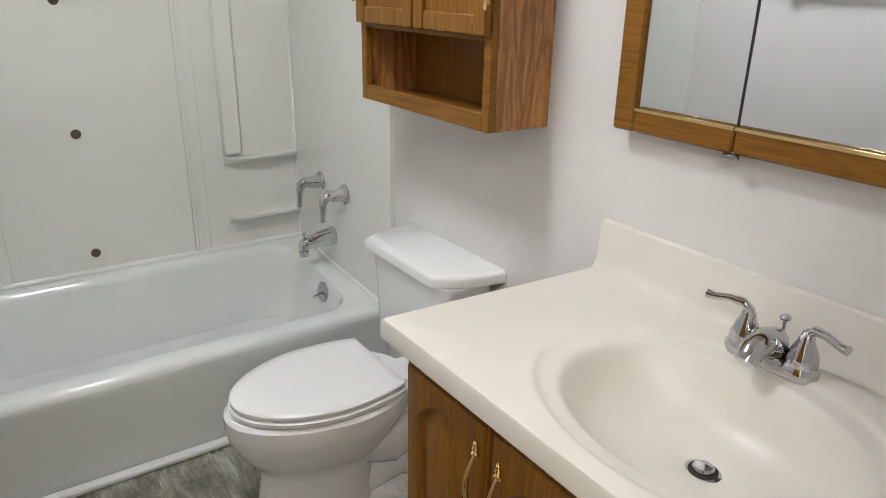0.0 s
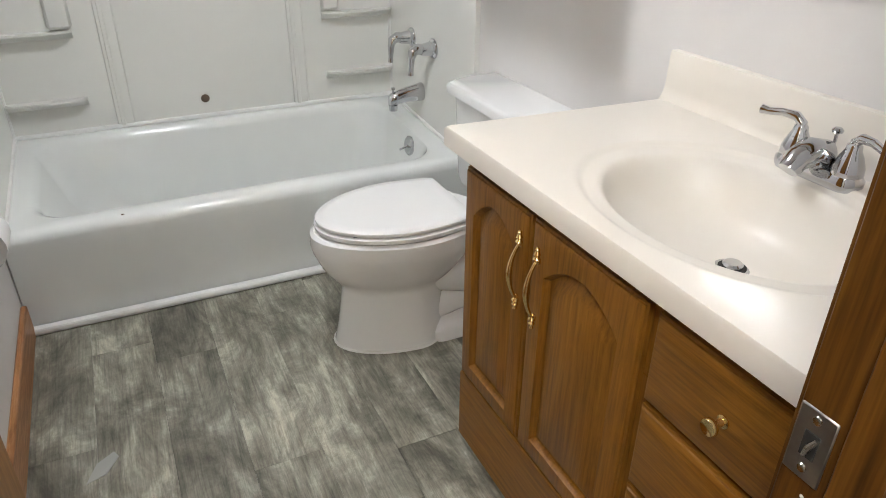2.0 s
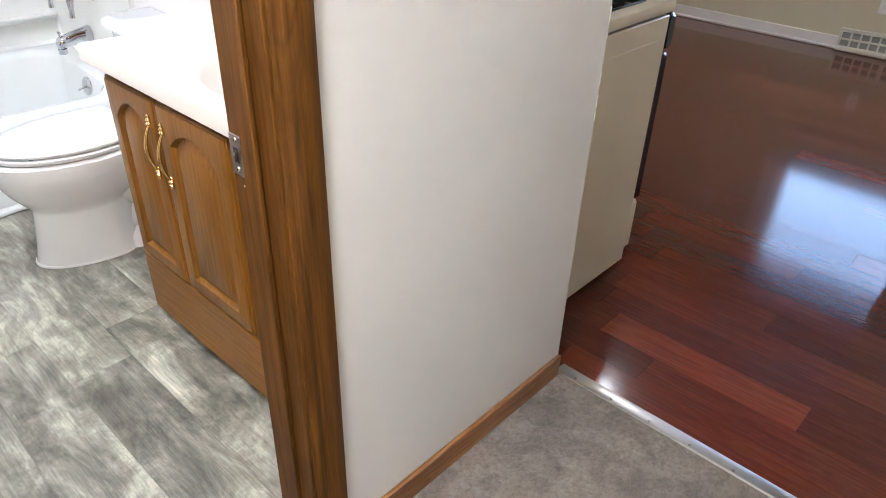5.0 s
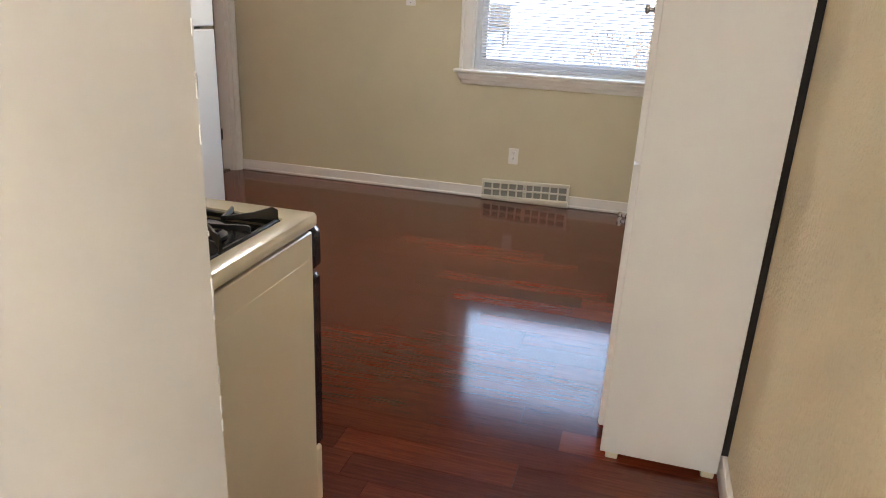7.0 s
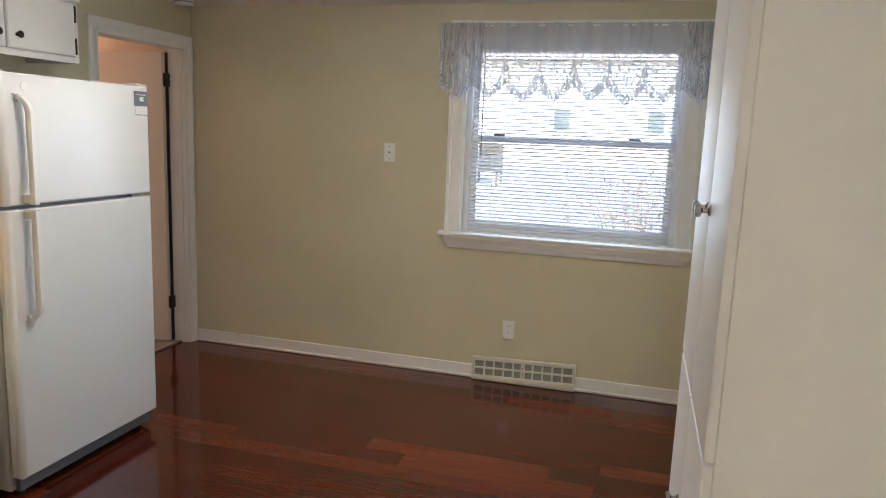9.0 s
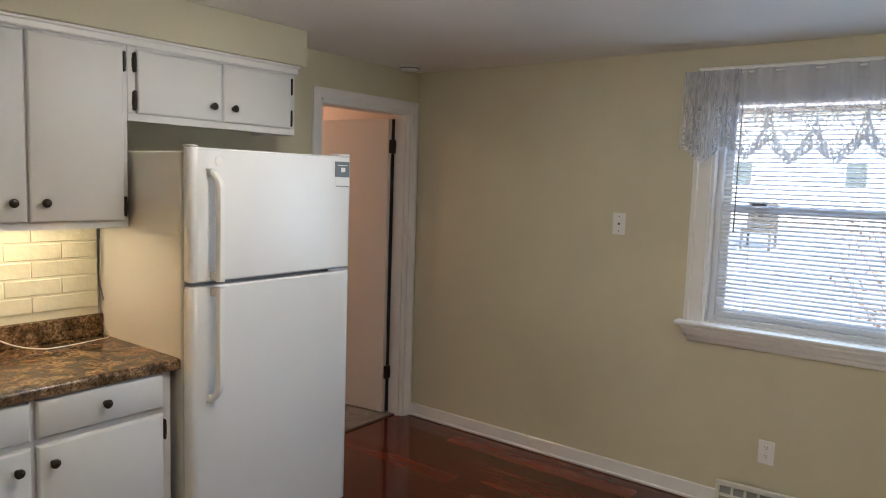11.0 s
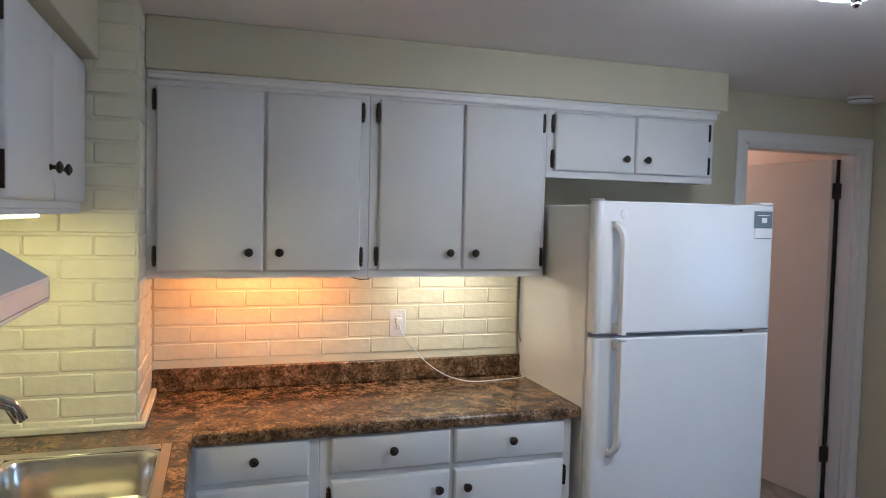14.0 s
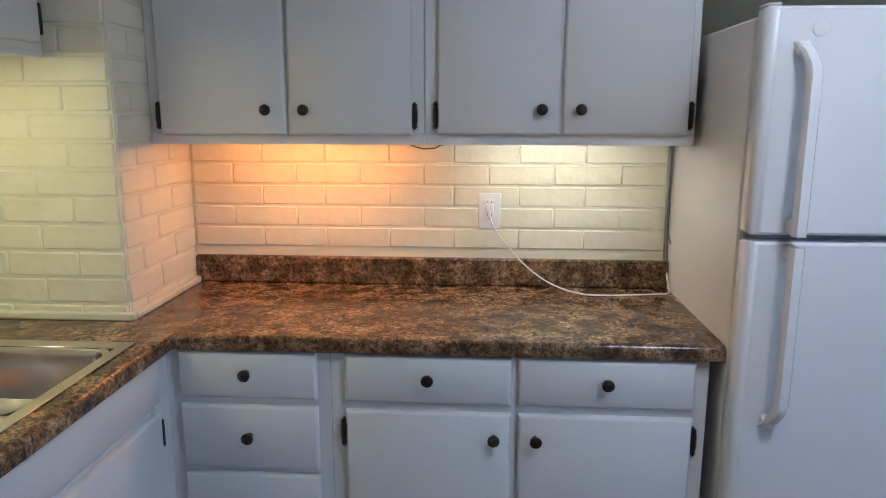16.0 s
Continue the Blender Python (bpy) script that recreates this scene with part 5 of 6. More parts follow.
VT = 0.840
rg = [rect_ring(0.03, 0.797), rect_ring(0.0, 0.797), rect_ring(0.0, VT - 0.008), rect_ring(0.003, VT - 0.002), rect_ring(0.010, VT)]
rg += [oval(1.28, VT), oval(1.25, VT + 0.0010), oval(1.22, VT - 0.001), oval(1.195, VT - 0.0050), oval(1.16, VT - 0.0065), oval(1.06, VT - 0.0085), oval(1.03, VT - 0.010), oval(1.0, VT - 0.015), oval(0.96, VT - 0.028), oval(0.88, VT - 0.056), oval(0.76, VT - 0.084, 0.01), oval(0.58, VT - 0.106, 0.02), oval(0.36, VT - 0.120, 0.03), oval(0.14, VT - 0.126, 0.035), oval(0.10, VT - 0.131, 0.035)]
# the far end of the top is cut a little out of square
skew = lambda x, y: y - 0.055 * (x - X0) * max(0.0, (y - 0.8) / (Y1 - 0.8))
rg = [[(x, skew(x, y), z) for x, y, z in ring] for ring in rg]
part("top", Build().loft(rg, cap0=False), marble_cream, vt)
bs = [(-0.148, VT - 0.002), (-0.185, VT - 0.002), (-0.176, VT + 0.010), (-0.1705, VT + 0.03), (-0.1685, VT + 0.102), (-0.166, VT + 0.107), (-0.148, VT + 0.107)]
part("backsplash", Build().loft([[(x, y, z) for x, z in bs] for y in (Y0 + 0.002, skew(-0.168, Y1) - 0.002)]), marble_cream, vt)
dr = part("drain", Build().lathe((BX + 0.035, BY, VT - 0.130), (0, 0, 1), [(0, 0.030), (0.003, 0.030), (0.004, 0.023), (0.001, 0.022)], 24), chrome, vt)
part("drain_gap", Build().lathe((BX + 0.035, BY, VT - 0.1295), (0, 0, 1), [(0, 0.0235), (0.0042, 0.0235)], 24), dark_gap, dr)
part("stopper", Build().lathe((BX + 0.035, BY, VT - 0.1248), (0, 0, 1), [(0, 0.0175), (0.005, 0.0175), (0.008, 0.014)], 20), chrome, dr)

fa = thing("basin_faucet", (-0.228, 0.592, VT), "chrome centreset faucet with two lever handles", "faucet")
fb = [rrect(-0.258, -0.200, 0.510, 0.674, 0.028, VT - 0.006), rrect(-0.258, -0.200, 0.510, 0.674, 0.028, VT + 0.010), rrect(-0.252, -0.206, 0.517, 0.667, 0.022, VT + 0.020)]
part("base", Build().loft(fb), chrome, fa)
for y, s in ((0.540, -1), (0.644, 1)):
    part("bell", Build().lathe((-0.229, y, VT + 0.018), (0, 0, 1), [(0, 0.026), (0.014, 0.025), (0.03, 0.019), (0.042, 0.013), (0.05, 0.012), (0.056, 0.006)], 20), chrome, fa)
    part("lever", Build().tube([(-0.229, y, VT + 0.055), (-0.229, y, VT + 0.073), (-0.232, y + s * 0.012, VT + 0.083), (-0.238, y + s * 0.035, VT + 0.084), (-0.246, y + s * 0.058, VT + 0.080), (-0.25, y + s * 0.072, VT + 0.081)], [0.009, 0.009, 0.0085, 0.007, 0.0065, 0.0085], 12), chrome, fa)
part("spout", Build().tube([(-0.225, 0.592, VT + 0.012), (-0.238, 0.592, VT + 0.036), (-0.264, 0.592, VT + 0.043), (-0.290, 0.592, VT + 0.035), (-0.306, 0.592, VT + 0.018)], [0.028, 0.029, 0.026, 0.022, 0.018], 16), chrome, fa)
part("lift_rod", Build().lathe((-0.206, 0.592, VT + 0.01), (0, 0, 1), [(0, 0.003), (0.058, 0.003), (0.06, 0.009), (0.064, 0.010), (0.068, 0.006)], 14), chrome, fa)

# ---- oak cabinet over the toilet ----
oc = thing("toilet_cabinet", (-0.24, 1.55, 1.112), "golden-oak wall cabinet with an open shelf below two doors", "cabinet")
CX = -0.306
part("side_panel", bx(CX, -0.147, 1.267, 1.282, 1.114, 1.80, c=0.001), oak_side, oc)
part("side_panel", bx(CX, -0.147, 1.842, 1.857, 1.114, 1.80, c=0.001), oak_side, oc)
part("bottom", bx(CX + 0.002, -0.147, 1.2825, 1.8415, 1.114, 1.13), oak_h, oc)
part("shelf", bx(CX + 0.002, -0.153, 1.2825, 1.8415, 1.325, 1.34), oak_h, oc)
part("back", bx(-0.152, -0.147, 1.2825, 1.8415, 1.1305, 1.80), oak_v, oc)
part("top_panel", bx(CX + 0.002, -0.153, 1.2825, 1.8415, 1.784, 1.80), oak_h, oc)
part("face_frame", Build().box(CX - 0.018, CX - 0.0005, 1.267, 1.295, 1.114, 1.80, 0.002).box(CX - 0.018, CX - 0.0005, 1.829, 1.857, 1.114, 1.80, 0.002).box(CX - 0.018, CX - 0.0005, 1.2952, 1.8288, 1.114, 1.155, 0.002).box(CX - 0.018, CX - 0.0005, 1.2952, 1.8288, 1.310, 1.335, 0.002), oak_h, oc)
for y0, y1 in ((1.27, 1.558), (1.564, 1.852)):
    fr_ = Build().box(CX - 0.037, CX - 0.0185, y0, y0 + 0.045, 1.322, 1.79, 0.003).box(CX - 0.037, CX - 0.0185, y1 - 0.045, y1, 1.322, 1.79, 0.003).box(CX - 0.0368, CX - 0.0185, y0 + 0.0452, y1 - 0.0452, 1.322, 1.365, 0.003).box(CX - 0.0368, CX - 0.0185, y0 + 0.0452, y1 - 0.0452, 1.745, 1.79, 0.003).box(CX - 0.026, CX - 0.0185, y0 + 0.0455, y1 - 0.0455, 1.3655, 1.7445)
    dd = part("door", fr_, oak_v, oc)
    part("brass_hinge", Build().box(CX - 0.039, CX - 0.030, (1.264 if y0 < 1.4 else 1.856), (1.272 if y0 < 1.4 else 1.864), 1.385, 1.43, 0.001).tube([(CX - 0.041, 1.267 if y0 < 1.4 else 1.86, 1.375), (CX - 0.041, 1.267 if y0 < 1.4 else 1.86, 1.44)], 0.004, 8), brass, dd, "small brass hinge")

# ---- medicine cabinet with mirrors ----
mc = thing("mirror_cabinet", (-0.155, 0.6, 1.15), "oak-framed mirrored medicine cabinet", "mirror cabinet")
MX = -0.168
part("box", bx(MX + 0.002, -0.147, 0.13, 1.020, 1.168, 1.84, c=0.001), oak_v, mc)
for y0, y1 in ((0.134, 0.7555), (0.7575, 1.033)):
    f_ = Build()
    if y1 > 1:
        f_.box(MX - 0.02, MX, y1 - 0.054, y1, 1.156, 1.85, 0.005)
    else:
        f_.box(MX - 0.02, MX, y0, y0 + 0.054, 1.156, 1.85, 0.005)
    ya, yb2 = (y0, y1 - 0.0545) if y1 > 1 else (y0 + 0.0545, y1)
    f_.box(MX - 0.0198, MX, ya, yb2, 1.156, 1.205, 0.005).box(MX - 0.0198, MX, ya, yb2, 1.80, 1.85, 0.005)
    dmc = part("door", f_, oak_h, mc)
    part("gilt_bead", Build().box(MX - 0.0225, MX - 0.0202, ya, yb2, 1.197, 1.205, 0.001), brass, dmc)
    part("mirror", bx(MX - 0.010, MX - 0.004, ya + 0.001, yb2 - 0.001, 1.206, 1.799), mirror_glass, dmc)
part("seam", bx(MX - 0.0115, MX - 0.0105, 0.7545, 0.7585, 1.206, 1.799), black_iron, mc)
part("catch", bx(MX - 0.02, MX - 0.008, 0.744, 0.774, 1.146, 1.1555, c=0.002), nickel, mc)

# ---- towel bar on the far wall ----
tb = thing("towel_bar", (-1.65, 1.0, 1.45), "chrome towel bar on the white wall", "towel bar")
part("bar", Build().tube([(-1.635, 0.95, 1.46), (-1.635, 1.55, 1.46)], 0.009, 12), chrome, tb)
for y in (0.95, 1.55):
    part("bracket", bx(-1.69, -1.622, y - 0.018, y + 0.018, 1.435, 1.485, c=0.006), chrome, tb)

# toilet paper roll on the wall by the tub
tp = thing("paper_holder", (-1.66, 1.50, 0.56), "white toilet paper roll on a small wall holder", "toilet paper")
part("roll", Build().lathe((-1.625, 1.45, 0.57), (0, 1, 0), [(0, 0.02), (0, 0.052), (0.1, 0.052), (0.1, 0.02)], 20), plastic_white, tp)
for y in (1.438, 1.552):
    part("post", Build().box(-1.69, -1.615, y, y + 0.010, 0.56, 0.58, 0.003), nickel, tp)

# scrap of torn film on the floor
sc_ = solid("torn_film", Build().add([(-1.545, 1.285, 0.0025), (-1.50, 1.300, 0.003), (-1.470, 1.350, 0.0035), (-1.480, 1.372, 0.003), (-1.520, 1.345, 0.0025), (-1.535, 1.310, 0.003), (-1.545, 1.285, 0.0010), (-1.50, 1.300, 0.001), (-1.470, 1.350, 0.001), (-1.480, 1.372, 0.001), (-1.520, 1.345, 0.001), (-1.535, 1.310, 0.001)], [(0, 1, 2, 3, 4, 5), (11, 10, 9, 8, 7, 6)] + [(k, (k + 1) % 6, (k + 1) % 6 + 6, k + 6) for k in range(6)]), film_grey, (-1.505, 1.33, 0.0), "small torn scrap of grey film on the floor", "scrap")

# ---- kitchen sink and faucet ----
sk = thing("kitchen_sink", (0.31, 1.43, 0.9), "stainless steel double-bowl sink set in the worktop", "sink")
rim = Build()
RZ = CT + 0.004
rim.box(0.052, 0.075, 0.985, 1.885, CT + 0.0005, RZ, 0.0015).box(0.545, 0.576, 0.985, 1.885, CT + 0.0005, RZ, 0.0015)
rim.box(0.0755, 0.5445, 0.985, 1.03, CT + 0.0005, RZ, 0.0015).box(0.0755, 0.5445, 1.84, 1.885, CT + 0.0005, RZ, 0.0015).box(0.0755, 0.5445, 1.415, 1.455, CT + 0.0005, RZ, 0.0015).box(0.0755, 0.135, 1.0302, 1.8398, CT + 0.0004, RZ - 0.0002, 0.0015)
part("rim", rim, steel, sk)
for y0, y1 in ((1.03, 1.415), (1.455, 1.84)):
    rs = [rrect(0.130, 0.550, y0 - 0.005, y1 + 0.005, 0.055, RZ - 0.0012), rrect(0.140, 0.540, y0 + 0.006, y1 - 0.006, 0.055, RZ - 0.006), rrect(0.146, 0.534, y0 + 0.012, y1 - 0.012, 0.055, RZ - 0.02), rrect(0.155, 0.525, y0 + 0.02, y1 - 0.02, 0.06, RZ - 0.13), rrect(0.185, 0.495, y0 + 0.05, y1 - 0.05, 0.06, RZ - 0.155), rrect(0.30, 0.38, (y0 + y1) / 2 - 0.04, (y0 + y1) / 2 + 0.04, 0.038, RZ - 0.16)]
    bw = part("bowl", Build().loft(rs, cap0=False), steel, sk)
    part("strainer", Build().lathe((0.34, (y0 + y1) / 2, RZ - 0.1595), (0, 0, 1), [(0, 0.042), (0.002, 0.042), (0.003, 0.03)], 18), chrome, bw)
kf = thing("kitchen_faucet", (0.10, 1.480, RZ), "chrome kitchen faucet with a curved spout", "faucet")
part("base", Build().lathe((0.10, 1.480, RZ), (0, 0, 1), [(0, 0.028), (0.01, 0.026), (0.05, 0.022), (0.07, 0.02), (0.085, 0.012)], 20), chrome, kf)
part("spout", Build().tube([(0.10, 1.480, RZ + 0.07), (0.102, 1.484, RZ + 0.16), (0.112, 1.497, RZ + 0.205), (0.132, 1.520, RZ + 0.232), (0.158, 1.550, RZ + 0.242), (0.186, 1.582, RZ + 0.236), (0.208, 1.607, RZ + 0.216), (0.220, 1.622, RZ + 0.188), (0.224, 1.627, RZ + 0.172)], [0.016, 0.0155, 0.0155, 0.016, 0.0165, 0.017, 0.018, 0.019, 0.019], 14), chrome, kf)
part("lever", Build().tube([(0.10, 1.480, RZ + 0.08), (0.09, 1.460, RZ + 0.12), (0.085, 1.410, RZ + 0.14)], [0.012, 0.009, 0.008], 12), chrome, kf)
sprayer = solid("sink_sprayer", Build().lathe((0.10, 1.80, RZ), (0, 0, 1), [(0, 0.022), (0.012, 0.02), (0.03, 0.014), (0.06, 0.016), (0.09, 0.018), (0.1, 0.012)], 16), black_enamel, (0.10, 1.80, RZ), "black pull-out sprayer beside the sink", "sprayer")

# ---- under-cabinet lights ----


def under_light(label, x0, x1, y0, y1, z, mat):
    u = thing("under_cabinet_light", ((x0 + x1) / 2, (y0 + y1) / 2, z), label, "lamp", "under-cabinet lights")
    part("housing", bx(x0, x1, y0, y1, z - 0.016, z - 0.0005, c=0.003), plastic_white, u)
    part("diffuser", bx(x0 + 0.012, x1 - 0.012, y0 + 0.008, y1 - 0.008, z - 0.026, z - 0.0165, c=0.004), mat, u, "lit diffuser")
    return u


under_light("amber light strip under the wall cabinet", 0.60, 1.18, 2.345, 2.385, 1.412, tube_orange)
under_light("warm white light strip under the wall cabinet", 1.42, 1.86, 2.34, 2.38, 1.412, tube_white)
under_light("bright warm under-cabinet light above the sink", 0.17, 0.23, 1.25, 1.88, 1.626, tube_yellow)
part("wire", Build().tube([(1.20, 2.44, 1.378), (1.22, 2.40, 1.372), (1.25, 2.37, 1.366), (1.285, 2.37, 1.368), (1.30, 2.40, 1.376), (1.33, 2.44, 1.379)], 0.0022, 6), black_iron, thing("light_wire", (1.26, 2.4, 1.37), "short dark wire between the cabinet lights", "wire"))

# ---- outlets, switch, cord ----


def wall_plate(name, label, pos, axis, kind):
    """A plate on a wall; axis is the outward direction."""
    p = thing(name, pos, label, "outlet" if kind == "outlet" else "switch")
    ox, oy = axis
    sx, sy = -oy, ox

    def blk(u0, u1, d0, d1, v0, v1, c):
        xs, ys = [pos[0] + sx * u + ox * d for u in (u0, u1) for d in (d0, d1)], [pos[1] + sy * u + oy * d for u in (u0, u1) for d in (d0, d1)]
        return bx(min(xs), max(xs), min(ys), max(ys), pos[2] + v0, pos[2] + v1, c=c)

    part("plate", blk(-0.036, 0.036, 0.0005, 0.006, -0.059, 0.059, 0.002), plastic_white, p)
    if kind == "outlet":
        for v in (-0.027, 0.015):
            s = part("socket", blk(-0.015, 0.015, 0.0062, 0.008, v - 0.001, v + 0.025, 0.002), plastic_white, p)
            for u in (-0.006, 0.006):
                part("slot", blk(u - 0.001, u + 0.001, 0.0081, 0.0084, v + 0.010, v + 0.019, 0), dark_gap, s)
            part("slot", blk(-0.002, 0.002, 0.0081, 0.0084, v + 0.002, v + 0.006, 0), dark_gap, s)
        part("screw", blk(-0.002, 0.002, 0.0062, 0.007, -0.002, 0.002, 0), nickel, p)
    elif kind == "jack":
        for v, u in ((0.04, 0.003), (0.0, 0.0055), (-0.04, 0.003)):
            part("socket", blk(-u, u, 0.0062, 0.0072, v - u, v + u, 0.0005), rust_brown, p)
    else:
        part("toggle", blk(-0.004, 0.004, 0.0062, 0.014, -0.010, 0.010, 0.001), plastic_white, p)
        for v in (-0.04, 0.04):
            part("screw", blk(-0.0025, 0.0025, 0.0062, 0.007, v - 0.0025, v + 0.0025, 0), nickel, p)
    return p


wall_plate("wall_outlet", "white duplex outlet above the baseboard", (4.18, 0.33, 0.335), (-1, 0), "outlet")
wall_plate("jack_plate", "white plate with a small jack on the beige wall", (4.18, 1.155, 1.405), (-1, 0), "jack")
wall_plate("splash_outlet", "white duplex outlet on the painted bricks", (1.452, 2.546, 1.157), (0, -1), "outlet")
wall_plate("hall_switch", "white light switch on the stippled wall", (0.13, -0.95, 1.02), (0, 1), "switch")
pc = thing("lamp_cord", (1.45, 2.53, 1.16), "thin white plug and cord lying along the worktop", "cord")
part("plug", Build().box(1.438, 1.466, 2.512, 2.5375, 1.155, 1.185, 0.004), plastic_white, pc)
cord = [(1.452, 2.515, 1.160), (1.458, 2.505, 1.13), (1.480, 2.495, 1.09), (1.53, 2.48, 1.03), (1.59, 2.46, 0.975), (1.66, 2.44, 0.935), (1.74, 2.42, 0.915), (1.82, 2.42, 0.911), (1.90, 2.43, 0.911), (1.98, 2.445, 0.911), (2.02, 2.46, 0.911), (2.028, 2.49, 0.925), (2.03, 2.55, 1.0), (2.03, 2.575, 1.2), (2.03, 2.58, 1.375)]
fine = []
for i in range(len(cord) - 1):
    p0, p1, p2, p3 = (Vector(cord[min(max(k, 0), len(cord) - 1)]) for k in (i - 1, i, i + 1, i + 2))
    for k in range(4):
        t = k / 4
        fine.append(tuple(0.5 * ((2 * p1) + (p2 - p0) * t + (2 * p0 - 5 * p1 + 4 * p2 - p3) * t * t + (3 * p1 - p0 - 3 * p2 + p3) * t ** 3)))
part("cable", Build().tube(fine + [cord[-1]], 0.0026, 6), plastic_white, pc)

wc = thing("hanging_cord", (2.03, 2.53, 1.15), "thin dark cord hanging down the wall beside the refrigerator", "cord")
part("cable", Build().tube([(2.022, 2.535, 1.40), (2.024, 2.533, 1.30), (2.021, 2.532, 1.20), (2.022, 2.531, 1.13), (2.027, 2.530, 1.09), (2.036, 2.53, 1.06), (2.045, 2.54, 1.05)], 0.0022, 6), rubber_grey, wc)

# ---- floor register ----
rg_ = thing("wall_register", (4.17, 0.22, 0.02), "cream metal baseboard register with two rows of slots", "vent")
y0, y1, z0, z1 = -0.105, 0.543, 0.012, 0.154


def slanted(b):
    """The register hangs a little out of level."""
    b.v = [(x, y, z + 0.020 * (y1 - y) / (y1 - y0) * min(1.0, z / 0.03)) for x, y, z in b.v]
    return b


mid_z = (z0 + z1) / 2
part("back", slanted(bx(4.143, 4.150, y0 + 0.01, y1 - 0.01, z0 + 0.01, z1 - 0.01)), vent_mesh, rg_, "grey mesh behind the slots")
part("frame", slanted(Build().box(4.128, 4.151, y0, y1, z1 - 0.026, z1, 0.004).box(4.122, 4.151, y0, y1, z0 - 0.010, z0 + 0.020, 0.005).box(4.1285, 4.151, y0, y0 + 0.018, z0 + 0.0202, z1 - 0.0262, 0.003).box(4.1285, 4.151, y1 - 0.018, y1, z0 + 0.0202, z1 - 0.0262, 0.003)), vent_paint, rg_)
part("rail", slanted(bx(4.131, 4.1425, y0 + 0.0185, y1 - 0.0185, mid_z - 0.008, mid_z + 0.004, c=0.002)), vent_paint, rg_)
cell = (y1 - y0 - 0.036) / 10
for k in range(1, 10):
    yy = y0 + 0.018 + cell * k
    wb = 0.013 if k == 5 else 0.0055
    part("bar", slanted(Build().box(4.132, 4.1425, yy - wb, yy + wb, z0 + 0.0205, mid_z - 0.0085).box(4.132, 4.1425, yy - wb, yy + wb, mid_z + 0.0045, z1 - 0.0265)), vent_paint, rg_)
for zz in (mid_z - 0.02, mid_z + 0.018):
    part("screw", slanted(Build().lathe((4.1315, y0 + 0.018 + cell * 5, zz), (-1, 0, 0), [(0, 0.004), (0.0015, 0.003)], 10)), nickel, rg_)

# ---- window ----
wd = Build()
wd.box(4.235, 4.30, WY0, WY0 + 0.045, WZ0, WZ1, 0.003).box(4.235, 4.30, WY1 - 0.045, WY1, WZ0, WZ1, 0.003).box(4.235, 4.30, WY0 + 0.0452, WY1 - 0.0452, WZ0, WZ0 + 0.03, 0.003).box(4.235, 4.30, WY0 + 0.0452, WY1 - 0.0452, WZ1 - 0.04, WZ1, 0.003)
win = structure("window_1", wd, vinyl_white, "white vinyl double-hung window", "window")
MR = 1.525
lo_s = Build().box(4.245, 4.27, WY0 + 0.046, WY0 + 0.088, WZ0 + 0.031, MR, 0.003).box(4.245, 4.27, WY1 - 0.088, WY1 - 0.046, WZ0 + 0.031, MR, 0.003).box(4.245, 4.27, WY0 + 0.0885, WY1 - 0.0885, WZ0 + 0.031, WZ0 + 0.078, 0.003).box(4.243, 4.27, WY0 + 0.0885, WY1 - 0.0885, MR - 0.03, MR + 0.004, 0.003)
ls = part("lower_sash", lo_s, vinyl_white, win)
up_s = Build().box(4.272, 4.295, WY0 + 0.046, WY0 + 0.080, MR - 0.02, WZ1 - 0.041, 0.003).box(4.272, 4.295, WY1 - 0.080, WY1 - 0.046, MR - 0.02, WZ1 - 0.041, 0.003).box(4.272, 4.295, WY0 + 0.0805, WY1 - 0.0805, WZ1 - 0.08, WZ1 - 0.041, 0.003).box(4.272, 4.295, WY0 + 0.0805, WY1 - 0.0805, MR - 0.025, MR + 0.012, 0.003)
us = part("upper_sash", up_s, vinyl_white, win)
for y in (WY0 + 0.28, WY1 - 0.22):
    part("sash_lock", bx(4.236, 4.262, y - 0.035, y + 0.035, MR + 0.005, MR + 0.022, c=0.004), rubber_grey, ls)
for s, x, a, b_ in ((ls, 4.257, WZ0 + 0.078, MR - 0.03), (us, 4.284, MR + 0.012, WZ1 - 0.08)):
    g = part("pane", bx(x - 0.002, x + 0.002, WY0 + 0.081, WY1 - 0.081, a, b_), window_glass, s)
    g.visible_shadow = False
reveal = Build().box(4.181, 4.2345, WY1 - 0.014, WY1, WZ0, WZ1).box(4.181, 4.2345, WY0, WY0 + 0.014, WZ0, WZ1).box(4.181, 4.2345, WY0 + 0.0145, WY1 - 0.0145, WZ1 - 0.014, WZ1).box(4.181, 4.2345, WY0 + 0.0145, WY1 - 0.0145, WZ0, WZ0 + 0.008)
part("reveal", reveal, trim_white, win)


def win_casing():
    b = Build()
    prof = [(0.0, 0.0), (0.010, 0.0), (0.012, 0.008), (0.012, 0.06), (0.020, 0.066), (0.020, 0.082), (0.014, 0.088), (0.0, 0.088)]
    for side, ye in ((1, WY1), (-1, WY0)):
        b.loft([[(4.18 - h, ye + side * u, z + (u if z > 1 else 0)) for h, u in prof] for z in (WZ0, WZ1)])
    b.loft([[(4.18 - h, ye + (u if ye == WY1 else -u), WZ1 + u) for h, u in prof] for ye in (WY0, WY1)])
    return b


